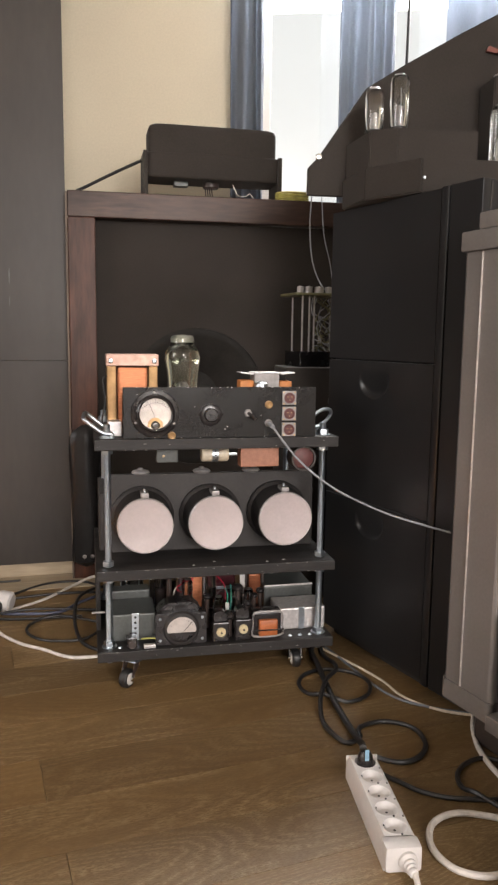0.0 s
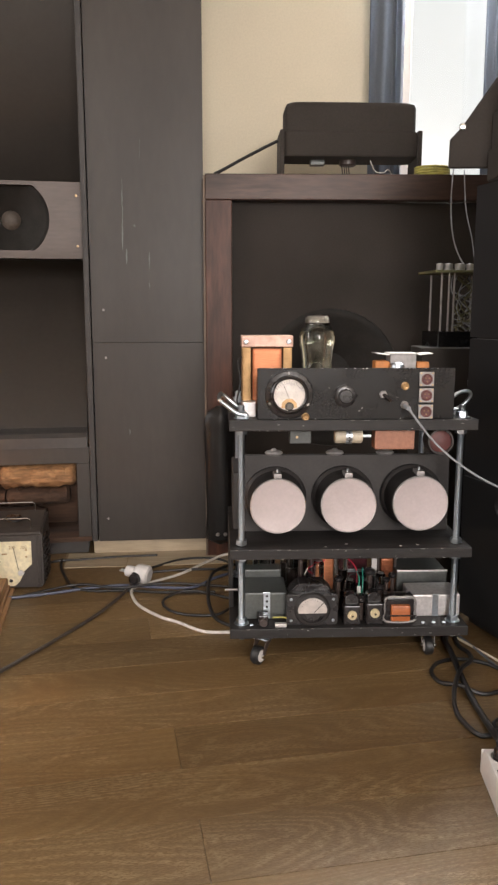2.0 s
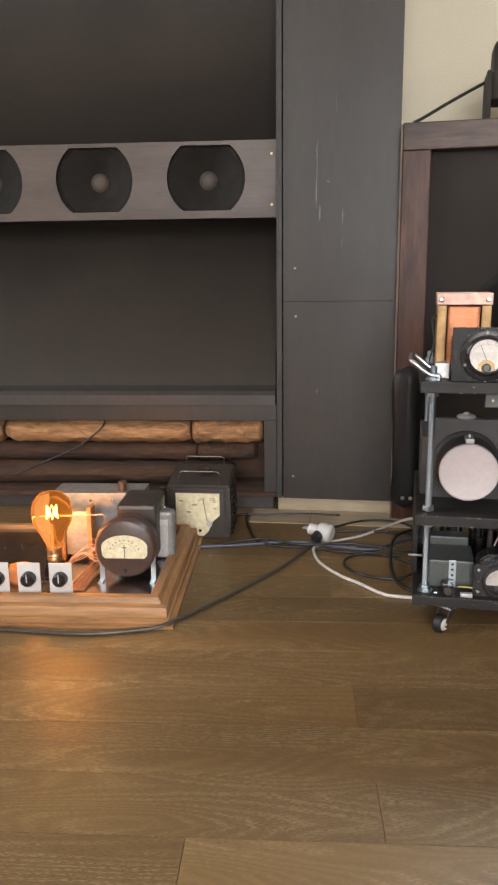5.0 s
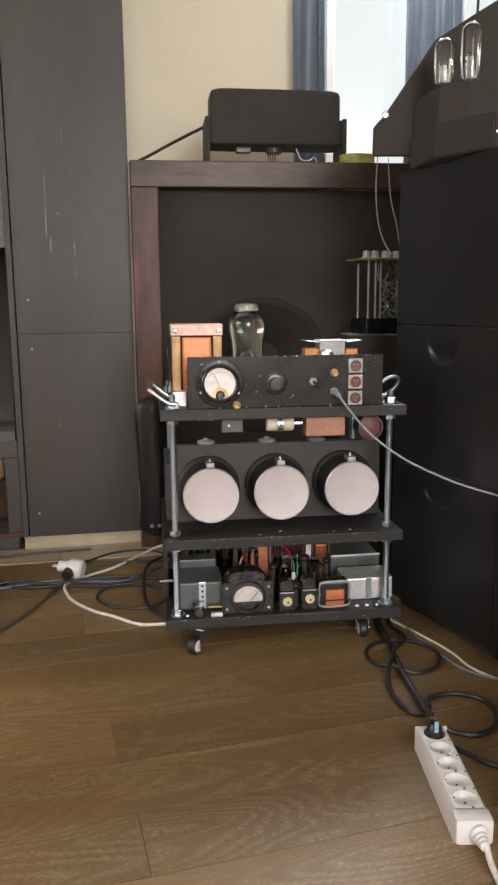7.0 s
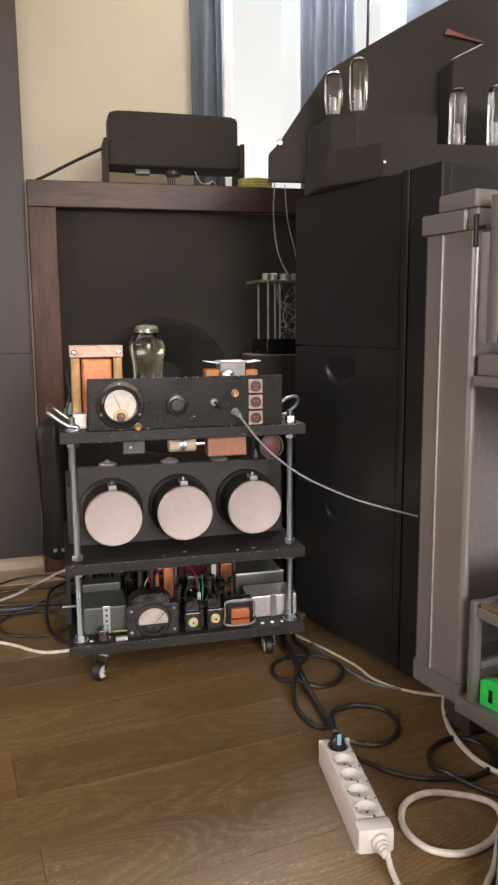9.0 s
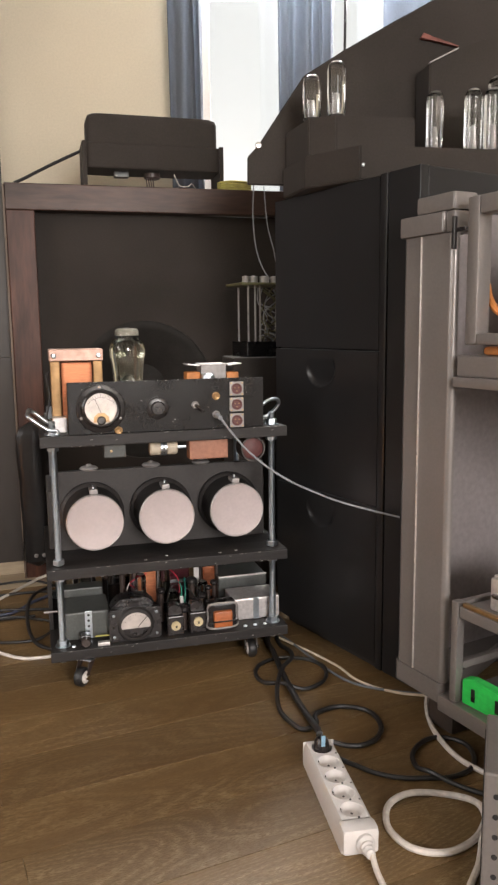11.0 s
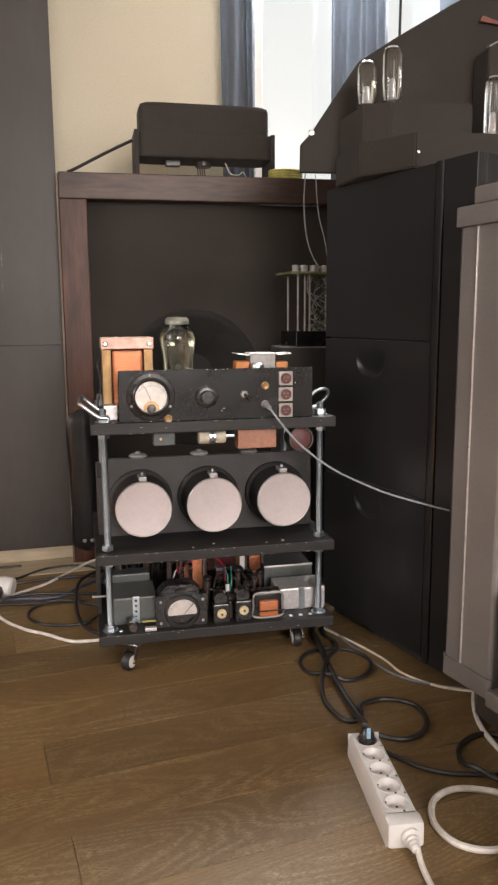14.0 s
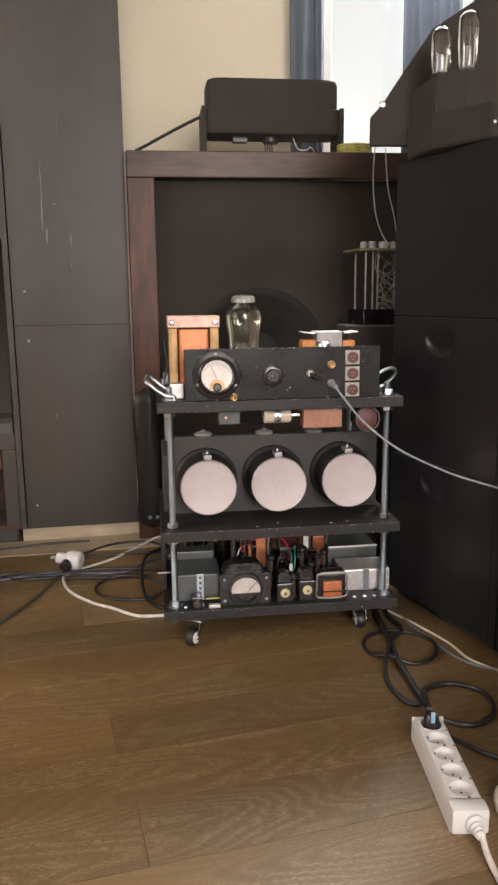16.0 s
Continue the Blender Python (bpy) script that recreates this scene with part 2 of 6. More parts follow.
M = dict(
    plank=plank_material(),
    joint=material("joint_dark", (0.045, 0.028, 0.016), 0.9),
    plaster=material("cream_plaster", (0.66, 0.585, 0.445), 0.9, scale=1.6, amount=0.12, fine=140, fine_amount=0.04, bump=0.12),
    white_wall=material("white_plaster", (0.72, 0.69, 0.64), 0.9, scale=1.6, amount=0.1, fine=140, fine_amount=0.03, bump=0.1),
    black=material("black_paint_worn", (0.034, 0.029, 0.026), 0.55, col2=(0.026, 0.022, 0.020), scale=4, amount=0.35, fine=60, fine_amount=0.15, bump=0.10, rough_var=0.14, veil_sheen=0.07),
    tower=material("charcoal_painted_board", (0.040, 0.033, 0.028), 0.45, col2=(0.028, 0.023, 0.020), scale=3, amount=0.4, fine=45, fine_amount=0.08, bump=0.12,
                   stretch=(1, 1, 0.3), rough_var=0.14, veil_sheen=0.05, spec=0.28),
    satin=material("satin_black_cabinet", (0.014, 0.0135, 0.014), 0.30, scale=5, amount=0.3, fine=160, fine_amount=0.08, bump=0.04, rough_var=0.05, veil_sheen=0.06, spec=0.4),
    walnut=material("dark_walnut_stain", (0.082, 0.031, 0.018), 0.46, col2=(0.016, 0.008, 0.006), scale=5, amount=0.5, fine=40, fine_amount=0.3, bump=0.15,
                    stretch=(2.5, 2.5, 0.35), distort=0.8, spec=0.28),
    walnut_h=material("dark_walnut_stain_rail", (0.060, 0.030, 0.020), 0.45, col2=(0.020, 0.012, 0.009), scale=5, amount=0.5, fine=40, fine_amount=0.3, bump=0.15,
                      stretch=(0.35, 2.5, 2.5), distort=0.8, spec=0.3),
    cloth=material("dark_baffle_board", (0.027, 0.021, 0.017), 0.75, scale=3, amount=0.4, fine=200, fine_amount=0.12, bump=0.1, veil_sheen=0.12, spec=0.3),
    deck=material("black_deck_board", (0.026, 0.023, 0.022), 0.55, scale=9, amount=0.4, fine=80, fine_amount=0.2, bump=0.25, stretch=(0.5, 3, 3), spec=0.3),
    baffle=material("grey_black_baffle", (0.032, 0.027, 0.025), 0.6, scale=8, amount=0.35, fine=120, fine_amount=0.15, bump=0.15, veil_sheen=0.05),
    panel=material("black_gloss_panel", (0.009, 0.008, 0.008), 0.24, scale=14, amount=0.4, fine=240, fine_amount=0.2, bump=0.03, rough_var=0.12, spec=0.3),
    bake=material("black_bakelite", (0.018, 0.015, 0.015), 0.28, scale=20, amount=0.3, bump=0.03),
    brownbake=material("brown_bakelite", (0.075, 0.043, 0.033), 0.40, col2=(0.050, 0.028, 0.022), scale=14, amount=0.4, bump=0.04),
    steel=material("zinc_plated_steel", (0.53, 0.58, 0.63), 0.33, 1.0, scale=30, amount=0.15, fine=200, fine_amount=0.08, bump=0.05),
    chrome=material("chrome", (0.80, 0.80, 0.80), 0.12, 1.0, scale=30, amount=0.1, bump=0.0, rough_var=0.04),
    alu=material("brushed_aluminium_lid", (0.475, 0.410, 0.405), 0.6, 0.15, col2=(0.36, 0.30, 0.295), scale=16, amount=0.11, fine=150, fine_amount=0.04, bump=0.04, distort=1.2, random_tone=0.03),
    yoke=material("tarnished_brass_frame", (0.36, 0.215, 0.095), 0.45, 0.6, scale=20, amount=0.3, bump=0.05),
    brass=material("brass", (0.50, 0.36, 0.20), 0.40, 1.0, scale=20, amount=0.25, bump=0.03),
    copper=material("copper_winding", (0.50, 0.19, 0.09), 0.42, 0.7, scale=20, amount=0.3, fine=260, fine_amount=0.25, bump=0.3, stretch=(0.2, 1, 4)),
    copperbar=material("copper_strap", (0.52, 0.34, 0.275), 0.5, 0.6, scale=20, amount=0.2, bump=0.04),
    rack=material("grey_hammer_paint", (0.225, 0.205, 0.195), 0.32, 0.35, scale=5, amount=0.2, fine=160, fine_amount=0.05, bump=0.05),
    greybox=material("grey_green_enamel", (0.080, 0.085, 0.080), 0.45, 0.1, scale=10, amount=0.25, fine=150, bump=0.08),
    silver=material("silver_case", (0.58, 0.55, 0.54), 0.45, 0.6, scale=10, amount=0.15, fine=120, bump=0.05),
    white=material("white_plastic", (0.59, 0.56, 0.54), 0.38, scale=12, amount=0.06, fine=120, fine_amount=0.03, bump=0.03),
    whitecable=material("white_cable", (0.60, 0.55, 0.50), 0.45, scale=20, amount=0.1, bump=0.03),
    rubber=material("black_rubber_cable", (0.016, 0.015, 0.015), 0.45, scale=30, amount=0.2, bump=0.04),
    bluecable=material("blue_grey_cable", (0.08, 0.09, 0.14), 0.4, scale=30, amount=0.2, bump=0.03),
    greycable=material("grey_cable", (0.26, 0.27, 0.29), 0.4, scale=30, amount=0.1, bump=0.03),
    browncable=material("brown_cable", (0.05, 0.038, 0.03), 0.45, scale=30, amount=0.1, bump=0.03),
    dial=material("paper_dial", (0.47, 0.42, 0.39), 0.6, scale=30, amount=0.06, bump=0.0),
    creamdial=material("aged_cream_dial", (0.72, 0.64, 0.44), 0.55, col2=(0.55, 0.46, 0.28), scale=18, amount=0.3, bump=0.0),
    ink=material("black_ink", (0.015, 0.015, 0.015), 0.6, bump=0),
    oak=material("varnished_oak", (0.36, 0.185, 0.075), 0.45, col2=(0.25, 0.118, 0.045), scale=4, amount=0.5, fine=36, fine_amount=0.25, bump=0.15, stretch=(0.5, 6, 6), distort=1.0),
    plinth=material("pale_oak_plinth", (0.40, 0.32, 0.22), 0.55, col2=(0.30, 0.23, 0.15), scale=4, amount=0.4, fine=30, bump=0.12, stretch=(0.5, 4, 4)),
    horn=material("matt_black_horn", (0.028, 0.022, 0.017), 0.6, col2=(0.019, 0.015, 0.012), scale=2.5, amount=0.5, fine=60, fine_amount=0.08, bump=0.06, veil_sheen=0.06, spec=0.3),
    mirrorplate=material("polished_chassis_plate", (0.42, 0.40, 0.39), 0.24, 1.0, scale=9, amount=0.2, bump=0.02),
    stripwood=material("worn_bare_edge", (0.17, 0.125, 0.09), 0.6, col2=(0.08, 0.055, 0.04), scale=9, amount=0.5, fine=40, bump=0.15, stretch=(2, 2, 0.4)),
    dimgrey=material("dim_blue_grey_cable", (0.13, 0.14, 0.16), 0.4, scale=30, amount=0.2, bump=0.03),
    sheet=material("glossy_black_sheet", (0.010, 0.009, 0.009), 0.38, scale=14, amount=0.3, fine=60, bump=0.10, spec=0.35),
    palebrass=material("pale_dull_brass", (0.60, 0.50, 0.31), 0.5, 0.35, scale=30, amount=0.25, bump=0.04),
    maroon=material("maroon_lacquered_can", (0.060, 0.010, 0.014), 0.3, col2=(0.03, 0.006, 0.008), scale=20, amount=0.4, bump=0.05),
    log=material("rough_timber", (0.38, 0.205, 0.092), 0.85, col2=(0.12, 0.062, 0.03), scale=9, amount=0.5, fine=50, fine_amount=0.3, bump=0.5, stretch=(0.5, 3, 3), distort=1.0),
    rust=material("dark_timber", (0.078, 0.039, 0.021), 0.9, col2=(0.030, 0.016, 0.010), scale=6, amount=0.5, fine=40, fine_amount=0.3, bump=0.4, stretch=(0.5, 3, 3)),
    curtain=material("blue_grey_curtain", (0.21, 0.23, 0.265), 0.85, col2=(0.15, 0.165, 0.195), scale=5, amount=0.4, fine=300, fine_amount=0.1, bump=0.15, stretch=(3, 3, 0.3)),
    driverpanel=material("brown_grey_panel", (0.070, 0.047, 0.036), 0.5, scale=6, amount=0.25, fine=70, fine_amount=0.12, bump=0.1, stretch=(0.4, 2, 2)),
    cone=material("dark_paper_cone", (0.018, 0.016, 0.014), 0.7, scale=20, amount=0.3, fine=160, bump=0.15, spec=0.2),
    dustcap=material("felt_dust_cap", (0.07, 0.055, 0.044), 0.7, scale=20, amount=0.3, bump=0.1),
    green=material("green_plastic", (0.03, 0.55, 0.09), 0.35, scale=12, amount=0.1, bump=0.03),
    redpaint=material("dull_red_insulation", (0.17, 0.045, 0.03), 0.6, scale=30, amount=0.4, bump=0.1),
    tagblue=material("pale_blue_tag", (0.25, 0.42, 0.55), 0.5, bump=0),
    darkcopper=material("dark_copper_winding", (0.24, 0.075, 0.03), 0.35, 0.6, scale=20, amount=0.4, fine=260, fine_amount=0.3, bump=0.3, stretch=(0.2, 1, 4)),
    olive=material("tarnished_olive_plate", (0.16, 0.15, 0.07), 0.5, 0.3, scale=20, amount=0.4, bump=0.05),
    beadglint=material("bead_glint", (0.62, 0.57, 0.53), 0.3, 0.5, scale=30, amount=0.3, bump=0.03),
    red=material("dark_red_lens", (0.13, 0.045, 0.042), 0.55, scale=12, amount=0.2, bump=0.0),
    pink=material("pink_wax_block", (0.34, 0.145, 0.085), 0.5, scale=14, amount=0.25, fine=120, bump=0.08),
    paper=material("cream_paper_can", (0.60, 0.52, 0.40), 0.5, scale=14, amount=0.2, bump=0.05),
    winding=material("varnished_orange_winding", (0.42, 0.12, 0.035), 0.4, scale=30, amount=0.3, fine=300, fine_amount=0.2, bump=0.2, stretch=(1, 1, 4)),
    dull=material("dull_tinned_metal", (0.30, 0.28, 0.27), 0.5, 0.4, scale=30, amount=0.25, bump=0.05),
    grimy=material("grimy_brown_bakelite", (0.048, 0.038, 0.032), 0.40, col2=(0.030, 0.024, 0.021), scale=12, amount=0.4, bump=0.08),
    orange=material("orange_textile", (0.55, 0.20, 0.05), 0.6, scale=30, amount=0.3, bump=0.1),
    redwire=material("red_wire", (0.45, 0.02, 0.05), 0.4, bump=0),
    greenwire=material("green_wire", (0.03, 0.30, 0.22), 0.4, bump=0),
    yellow=material("yellow_green_coil", (0.42, 0.38, 0.10), 0.5, scale=30, bump=0.05),
    rackback=material("dim_blue_grey_panel", (0.23, 0.205, 0.205), 0.35, scale=3, amount=0.4, fine=90, fine_amount=0.1, bump=0.05),
    pitch=material("pitch_filling", (0.05, 0.035, 0.03), 0.4, scale=20, bump=0.1),
    glass=glass_material("clear_glass", (0.97, 0.98, 0.97)),
    greenglass=glass_material("greenish_glass", (0.945, 0.955, 0.88), 0.0, 1.38),
    amberglass=glass_material("lit_amber_glass", (1.0, 0.84, 0.55), 0.04, 1.08),
    filament=glow_material("hot_filament", (1.0, 0.34, 0.05), 620.0),
    sky=glow_material("bright_overcast_sky", (0.66, 0.66, 0.65), 1.0),
)


lit = M["amberglass"].node_tree.nodes["Principled BSDF"]
lit.inputs["Emission Color"].default_value, lit.inputs["Emission Strength"].default_value = (1.0, 0.27, 0.03, 1), 0.06


# ---- mesh helpers ----
def add_box(bm, lo, hi, bevel=0.0, m=None, segments=2):
    r = bmesh.ops.create_cube(bm, size=1.0)
    vs = r["verts"]
    for v in vs:
        v.co = Vector([lo[k] + (v.co[k] + 0.5) * (hi[k] - lo[k]) for k in range(3)])
    if bevel:
        es = list({e for v in vs for e in v.link_edges})
        g = bmesh.ops.bevel(bm, geom=es, offset=bevel, segments=segments, affect="EDGES", profile=0.6)
        vs = list({v for f in g["faces"] for v in f.verts} | {v for v in vs if v.is_valid})
    if m is not None:
        bmesh.ops.transform(bm, matrix=m, verts=[v for v in vs if v.is_valid])
    return bm


def box(lo, hi, bevel=0.003, m=None):
    return add_box(bmesh.new(), lo, hi, bevel, m)


def add_lathe(bm, profile, n=32, m=None):
    """Turns (radius, height) pairs round z."""
    rings = []
    for r, h in profile:
        if r < 1e-6:
            rings.append([bm.verts.new((0, 0, h))])
        else:
            rings.append([bm.verts.new((r * math.cos(2 * math.pi * k / n), r * math.sin(2 * math.pi * k / n), h)) for k in range(n)])
    for a, b in zip(rings, rings[1:]):
        for k in range(n):
            k2 = (k + 1) % n
            if len(a) == 1 and len(b) > 1:
                bm.faces.new((a[0], b[k2], b[k]))
            elif len(b) == 1 and len(a) > 1:
                bm.faces.new((a[k], a[k2], b[0]))
            elif len(a) > 1:
                bm.faces.new((a[k], a[k2], b[k2], b[k]))
    if m is not None:
        bmesh.ops.transform(bm, matrix=m, verts=[v for r in rings for v in r])
    return bm


def lathe(profile, n=32, m=None):
    return add_lathe(bmesh.new(), profile, n, m)


def rod_profile(r, h0, h1, c=0.001):
    return [(0, h0), (r - c, h0), (r, h0 + c), (r, h1 - c), (r - c, h1), (0, h1)]


FRONT = Matrix.Rotation(radians(90), 4, "X")  # z of a turned shape becomes -y, towards the viewer


def at(x, y, z, turn=None):
    m = Matrix.Translation((x, y, z))
    return m @ turn if turn is not None else m


def smooth_path(pts, closed=False, steps=10):
    """A Catmull-Rom line through the points."""
    p = [Vector(q) for q in pts]
    out = []
    n = len(p)
    for i in range(n if closed else n - 1):
        a, b, c, d = (p[(i - 1) % n], p[i], p[(i + 1) % n], p[(i + 2) % n]) if closed else (p[max(i - 1, 0)], p[i], p[i + 1], p[min(i + 2, n - 1)])
        for k in range(steps):
            t = k / steps
            out.append(0.5 * ((2 * b) + (c - a) * t + (2 * a - 5 * b + 4 * c - d) * t * t + (3 * b - a - 3 * c + d) * t ** 3))
    if not closed:
        out.append(p[-1])
    return out


def add_tube(bm, pts, r, n=8, closed=False, steps=8, smooth=True):
    line = smooth_path(pts, closed, steps) if smooth else [Vector(q) for q in pts]
    rings = []
    up = Vector((0.13, 0.07, 1)).normalized()
    count = len(line)
    for i, q in enumerate(line):
        a = line[i - 1] if (i > 0 or closed) else q
        b = line[(i + 1) % count] if (i < count - 1 or closed) else q
        t = (b - a).normalized()
        s = t.cross(up)
        if s.length < 1e-3:
            s = t.cross(Vector((1, 0, 0)))
        s.normalize()
        w = s.cross(t)
        rings.append([bm.verts.new(q + r * (math.cos(2 * math.pi * k / n) * s + math.sin(2 * math.pi * k / n) * w)) for k in range(n)])
    pairs = list(zip(rings, rings[1:])) + ([(rings[-1], rings[0])] if closed else [])
    for a, b in pairs:
        for k in range(n):
            bm.faces.new((a[k], a[(k + 1) % n], b[(k + 1) % n], b[k]))
    if not closed:
        bm.faces.new(rings[0][::-1])
        bm.faces.new(rings[-1])
    return bm


def tube(pts, r, n=8, closed=False, steps=8, smooth=True):
    return add_tube(bmesh.new(), pts, r, n, closed, steps, smooth)


def add_prism(bm, outline, axis_from, axis_to, plane="xz", bevel=0.0):
    """Sweeps a flat outline along the axis left out of plane."""
    def put(a, b, c):
        return {"xz": (a, c, b), "yz": (c, a, b), "xy": (a, b, c)}[plane]
    lo = [bm.verts.new(put(a, b, axis_from)) for a, b in outline]
    hi = [bm.verts.new(put(a, b, axis_to)) for a, b in outline]
    n = len(outline)
    faces = [bm.faces.new(lo), bm.faces.new(hi[::-1])]
    for k in range(n):
        faces.append(bm.faces.new((lo[k], hi[k], hi[(k + 1) % n], lo[(k + 1) % n])))
    bmesh.ops.recalc_face_normals(bm, faces=faces)
    if bevel:
        bmesh.ops.bevel(bm, geom=list({e for f in faces for e in f.edges}), offset=bevel, segments=2, affect="EDGES")
    return bm


def prism(outline, a, b, plane="xz", bevel=0.0):
    return add_prism(bmesh.new(), outline, a, b, plane, bevel)


def make_mesh(name, bm, mat, smooth=True):
    bmesh.ops.recalc_face_normals(bm, faces=bm.faces[:])
    if smooth:
        area = {f: f.calc_area() for f in bm.faces}
        for f in bm.faces:
            f.smooth = True
        for e in bm.edges:
            if len(e.link_faces) == 2:
                p, q = e.link_faces
                big, small = max(area[p], area[q]), max(min(area[p], area[q]), 1e-12)
                turn = e.calc_face_angle(0.0)
                e.smooth = not (turn > radians(32) or (turn > radians(4) and big > 10 * small))
    me = bpy.data.meshes.new(name)
    bm.to_mesh(me)
    bm.free()
    me.materials.append(M[mat])
    return me


def part(name, bm, mat, parent=None, label="", m=None):
    ob = new(name, make_mesh(name, bm, mat))
    if parent is not None:
        ob.parent = parent
    if m is not None:
        ob.matrix_basis = m
    return tagged(ob, label)


def share(name, mesh, parent, m):
    ob = new(name, mesh)
    ob.parent = parent
    ob.matrix_basis = m
    return ob


def thing(name, m, label, category, group="", kind=""):
    ob = new(name)
    ob.empty_display_size = 0.05
    ob.matrix_basis = m
    return tagged(ob, label, category, group, kind)


def solo(name, bm, mat, label, category, m=None, group="", kind=""):
    return tagged(part(name, bm, mat, None, "", m), label, category, group, kind)


# ---- the room ----
def structure(name, bm, mat, label):
    return solo(name, bm, mat, label, name.split("_")[0], kind="structure")


floor = structure("floor", box((-3.4, -4.7, -0.10), (2.6, 3.3, -0.0035), 0), "joint", "brown oak plank floor with visible grain and joints")
ceiling = structure("ceiling", box((-3.4, -4.7, 2.7), (2.6, 3.3, 2.8), 0), "white_wall", "plain white painted ceiling")
# far wall with a tall window opening
wall = bmesh.new()
for lo, hi in [((-3.4, 3.0, 0), (0.40, 3.12, 2.7)), ((1.30, 3.0, 0), (2.6, 3.12, 2.7)), ((0.40, 3.0, 0), (1.30, 3.12, 0.75)), ((0.40, 3.0, 2.5), (1.30, 3.12, 2.7))]:
    add_box(wall, lo, hi)
structure("wall_north", wall, "plaster", "cream plaster wall with a tall window opening")
# the gap in the west wall is added only for the fill lamp
wall = bmesh.new()
for lo, hi in [((-3.5, -4.7, 0), (-3.4, -0.85, 2.7)), ((-3.5, 0.85, 0), (-3.4, 3.12, 2.7)), ((-3.5, -0.85, 0), (-3.4, 0.85, 0.95)), ((-3.5, -0.85, 2.55), (-3.4, 0.85, 2.7))]:
    add_box(wall, lo, hi)
structure("wall_west", wall, "white_wall", "plain pale plaster wall with an unseen opening for a lamp")
structure("wall_east", box((2.6, -4.7, 0), (2.7, 3.12, 2.7), 0), "white_wall", "plain pale plaster wall")
wall = bmesh.new()
for lo, hi in [((-3.5, -4.8, 0), (-0.1, -4.7, 2.7)), ((2.2, -4.8, 0), (2.7, -4.7, 2.7)), ((-0.1, -4.8, 0), (2.2, -4.7, 0.9)), ((-0.1, -4.8, 2.55), (2.2, -4.7, 2.7))]:
    add_box(wall, lo, hi)
structure("wall_south", wall, "white_wall", "plain pale plaster wall with an unseen opening for a lamp")

# window frame, panes, sky beyond
window = thing("window_1", pose(0.85, 3.06, 0.75), "white framed window with bright daylight behind", "window", kind="structure")
fr = bmesh.new()
for lo, hi in [((-0.45, -0.03, 0), (-0.40, 0.03, 1.75)), ((0.40, -0.03, 0), (0.45, 0.03, 1.75)), ((-0.40, -0.03, 0), (0.40, 0.03, 0.06)), ((-0.40, -0.03, 1.69), (0.40, 0.03, 1.75)), ((-0.03, -0.03, 0.06), (0.03, 0.03, 1.69))]:
    add_box(fr, lo, hi, 0.004)
part("window_frame", fr, "white", window)
for x0, x1 in ((-0.40, -0.03), (0.03, 0.40)):
    pane = part("pane", box((x0, -0.004, 0.06), (x1, 0.002, 1.69), 0), "glass", window)
    pane.visible_shadow = False
part("window_sill", box((-0.5, -0.16, -0.035), (0.5, -0.03, 0.0), 0.005), "white", window)
structure("backdrop", box((-3, 4.6, -1), (6, 4.62, 5), 0), "sky", "bright overcast sky outside the window")


def curtain(x0, x1, y, z0, z1, folds, depth, label):
    bm = bmesh.new()
    n, rows = folds * 10, 8
    grid = []
    for j in range(rows + 1):
        v = j / rows
        row = []
        for i in range(n + 1):
            u = i / n
            w = depth * (0.6 + 0.4 * (1 - v)) * math.sin(u * folds * 2 * math.pi + 0.5 * math.sin(3 * v + 5 * u)) + 0.006 * math.sin(17 * u + 4 * v)
            row.append(bm.verts.new((x0 + (x1 - x0) * u + 0.006 * math.sin(4 * v + 9 * u), y + w, z0 + (z1 - z0) * v)))
        grid.append(row)
    fs = []
    for j in range(rows):
        for i in range(n):
            fs.append(bm.faces.new((grid[j][i], grid[j][i + 1], grid[j + 1][i + 1], grid[j + 1][i])))
    bmesh.ops.solidify(bm, geom=fs, thickness=0.003)
    return solo("curtain", bm, "curtain", label, "curtain", group="window curtains")


curtain(0.28, 0.41, 2.90, 0.05, 2.55, 3, 0.018, "blue-grey cloth curtain gathered beside the bright window")
curtain(0.68, 0.895, 2.88, 0.05, 2.55, 4, 0.02, "blue-grey cloth curtain hanging across the window")
curtain(1.09, 1.90, 2.90, 0.05, 2.55, 4, 0.02, "grey cloth curtain gathered at the window's end")
solo("hanging_cable", tube([(0.925, 2.84, 2.6), (0.922, 2.84, 2.0), (0.918, 2.84, 1.4), (0.93, 2.84, 1.0)], 0.005), "rubber", "dark cable hanging in front of the window", "cable")

# ---- tall charcoal tower beside the great loudspeaker ----
TOWER = pose(-0.613, 2.39, 0, 0, 0, 8.1)
tower = thing("tower_cabinet", TOWER, "tall charcoal painted cabinet with scuffed plain front", "cabinet")
part("body", box((0.0, 0.016, 0.048), (0.352, 0.40, 2.35), 0.003), "tower", tower)
part("front_panel", box((0.0, 0.0, 0.048), (0.352, 0.014, 0.6946), 0.0006), "tower", tower)
part("front_panel", box((0.0, 0.0, 0.6954), (0.352, 0.014, 2.35), 0.0006), "tower", tower)
part("plinth", box((-0.02, 0.02, 0.0), (0.372, 0.38, 0.046), 0.003), "plinth", tower, "pale oak plinth under the tower")
for a, b in ((-0.10, 0.095), (0.0965, 0.43)):
    solo("pale_floor_strip", box((a, -0.125, 0.0001), (b, 0.0185, 0.0026), 0.0006), "plinth", "pale oak strip lying flat before the charcoal tower", "strip", TOWER, "pale strips on the floor")
for x, z in ((0.037, 0.797), (0.040, 0.648), (0.033, 0.124)):
    part("screw", lathe([(0, 0.0015), (0.003, 0.0012), (0.0042, 0), (0.0042, -0.002)], 12, at(x, -0.0002, z, FRONT)), "dull", tower)

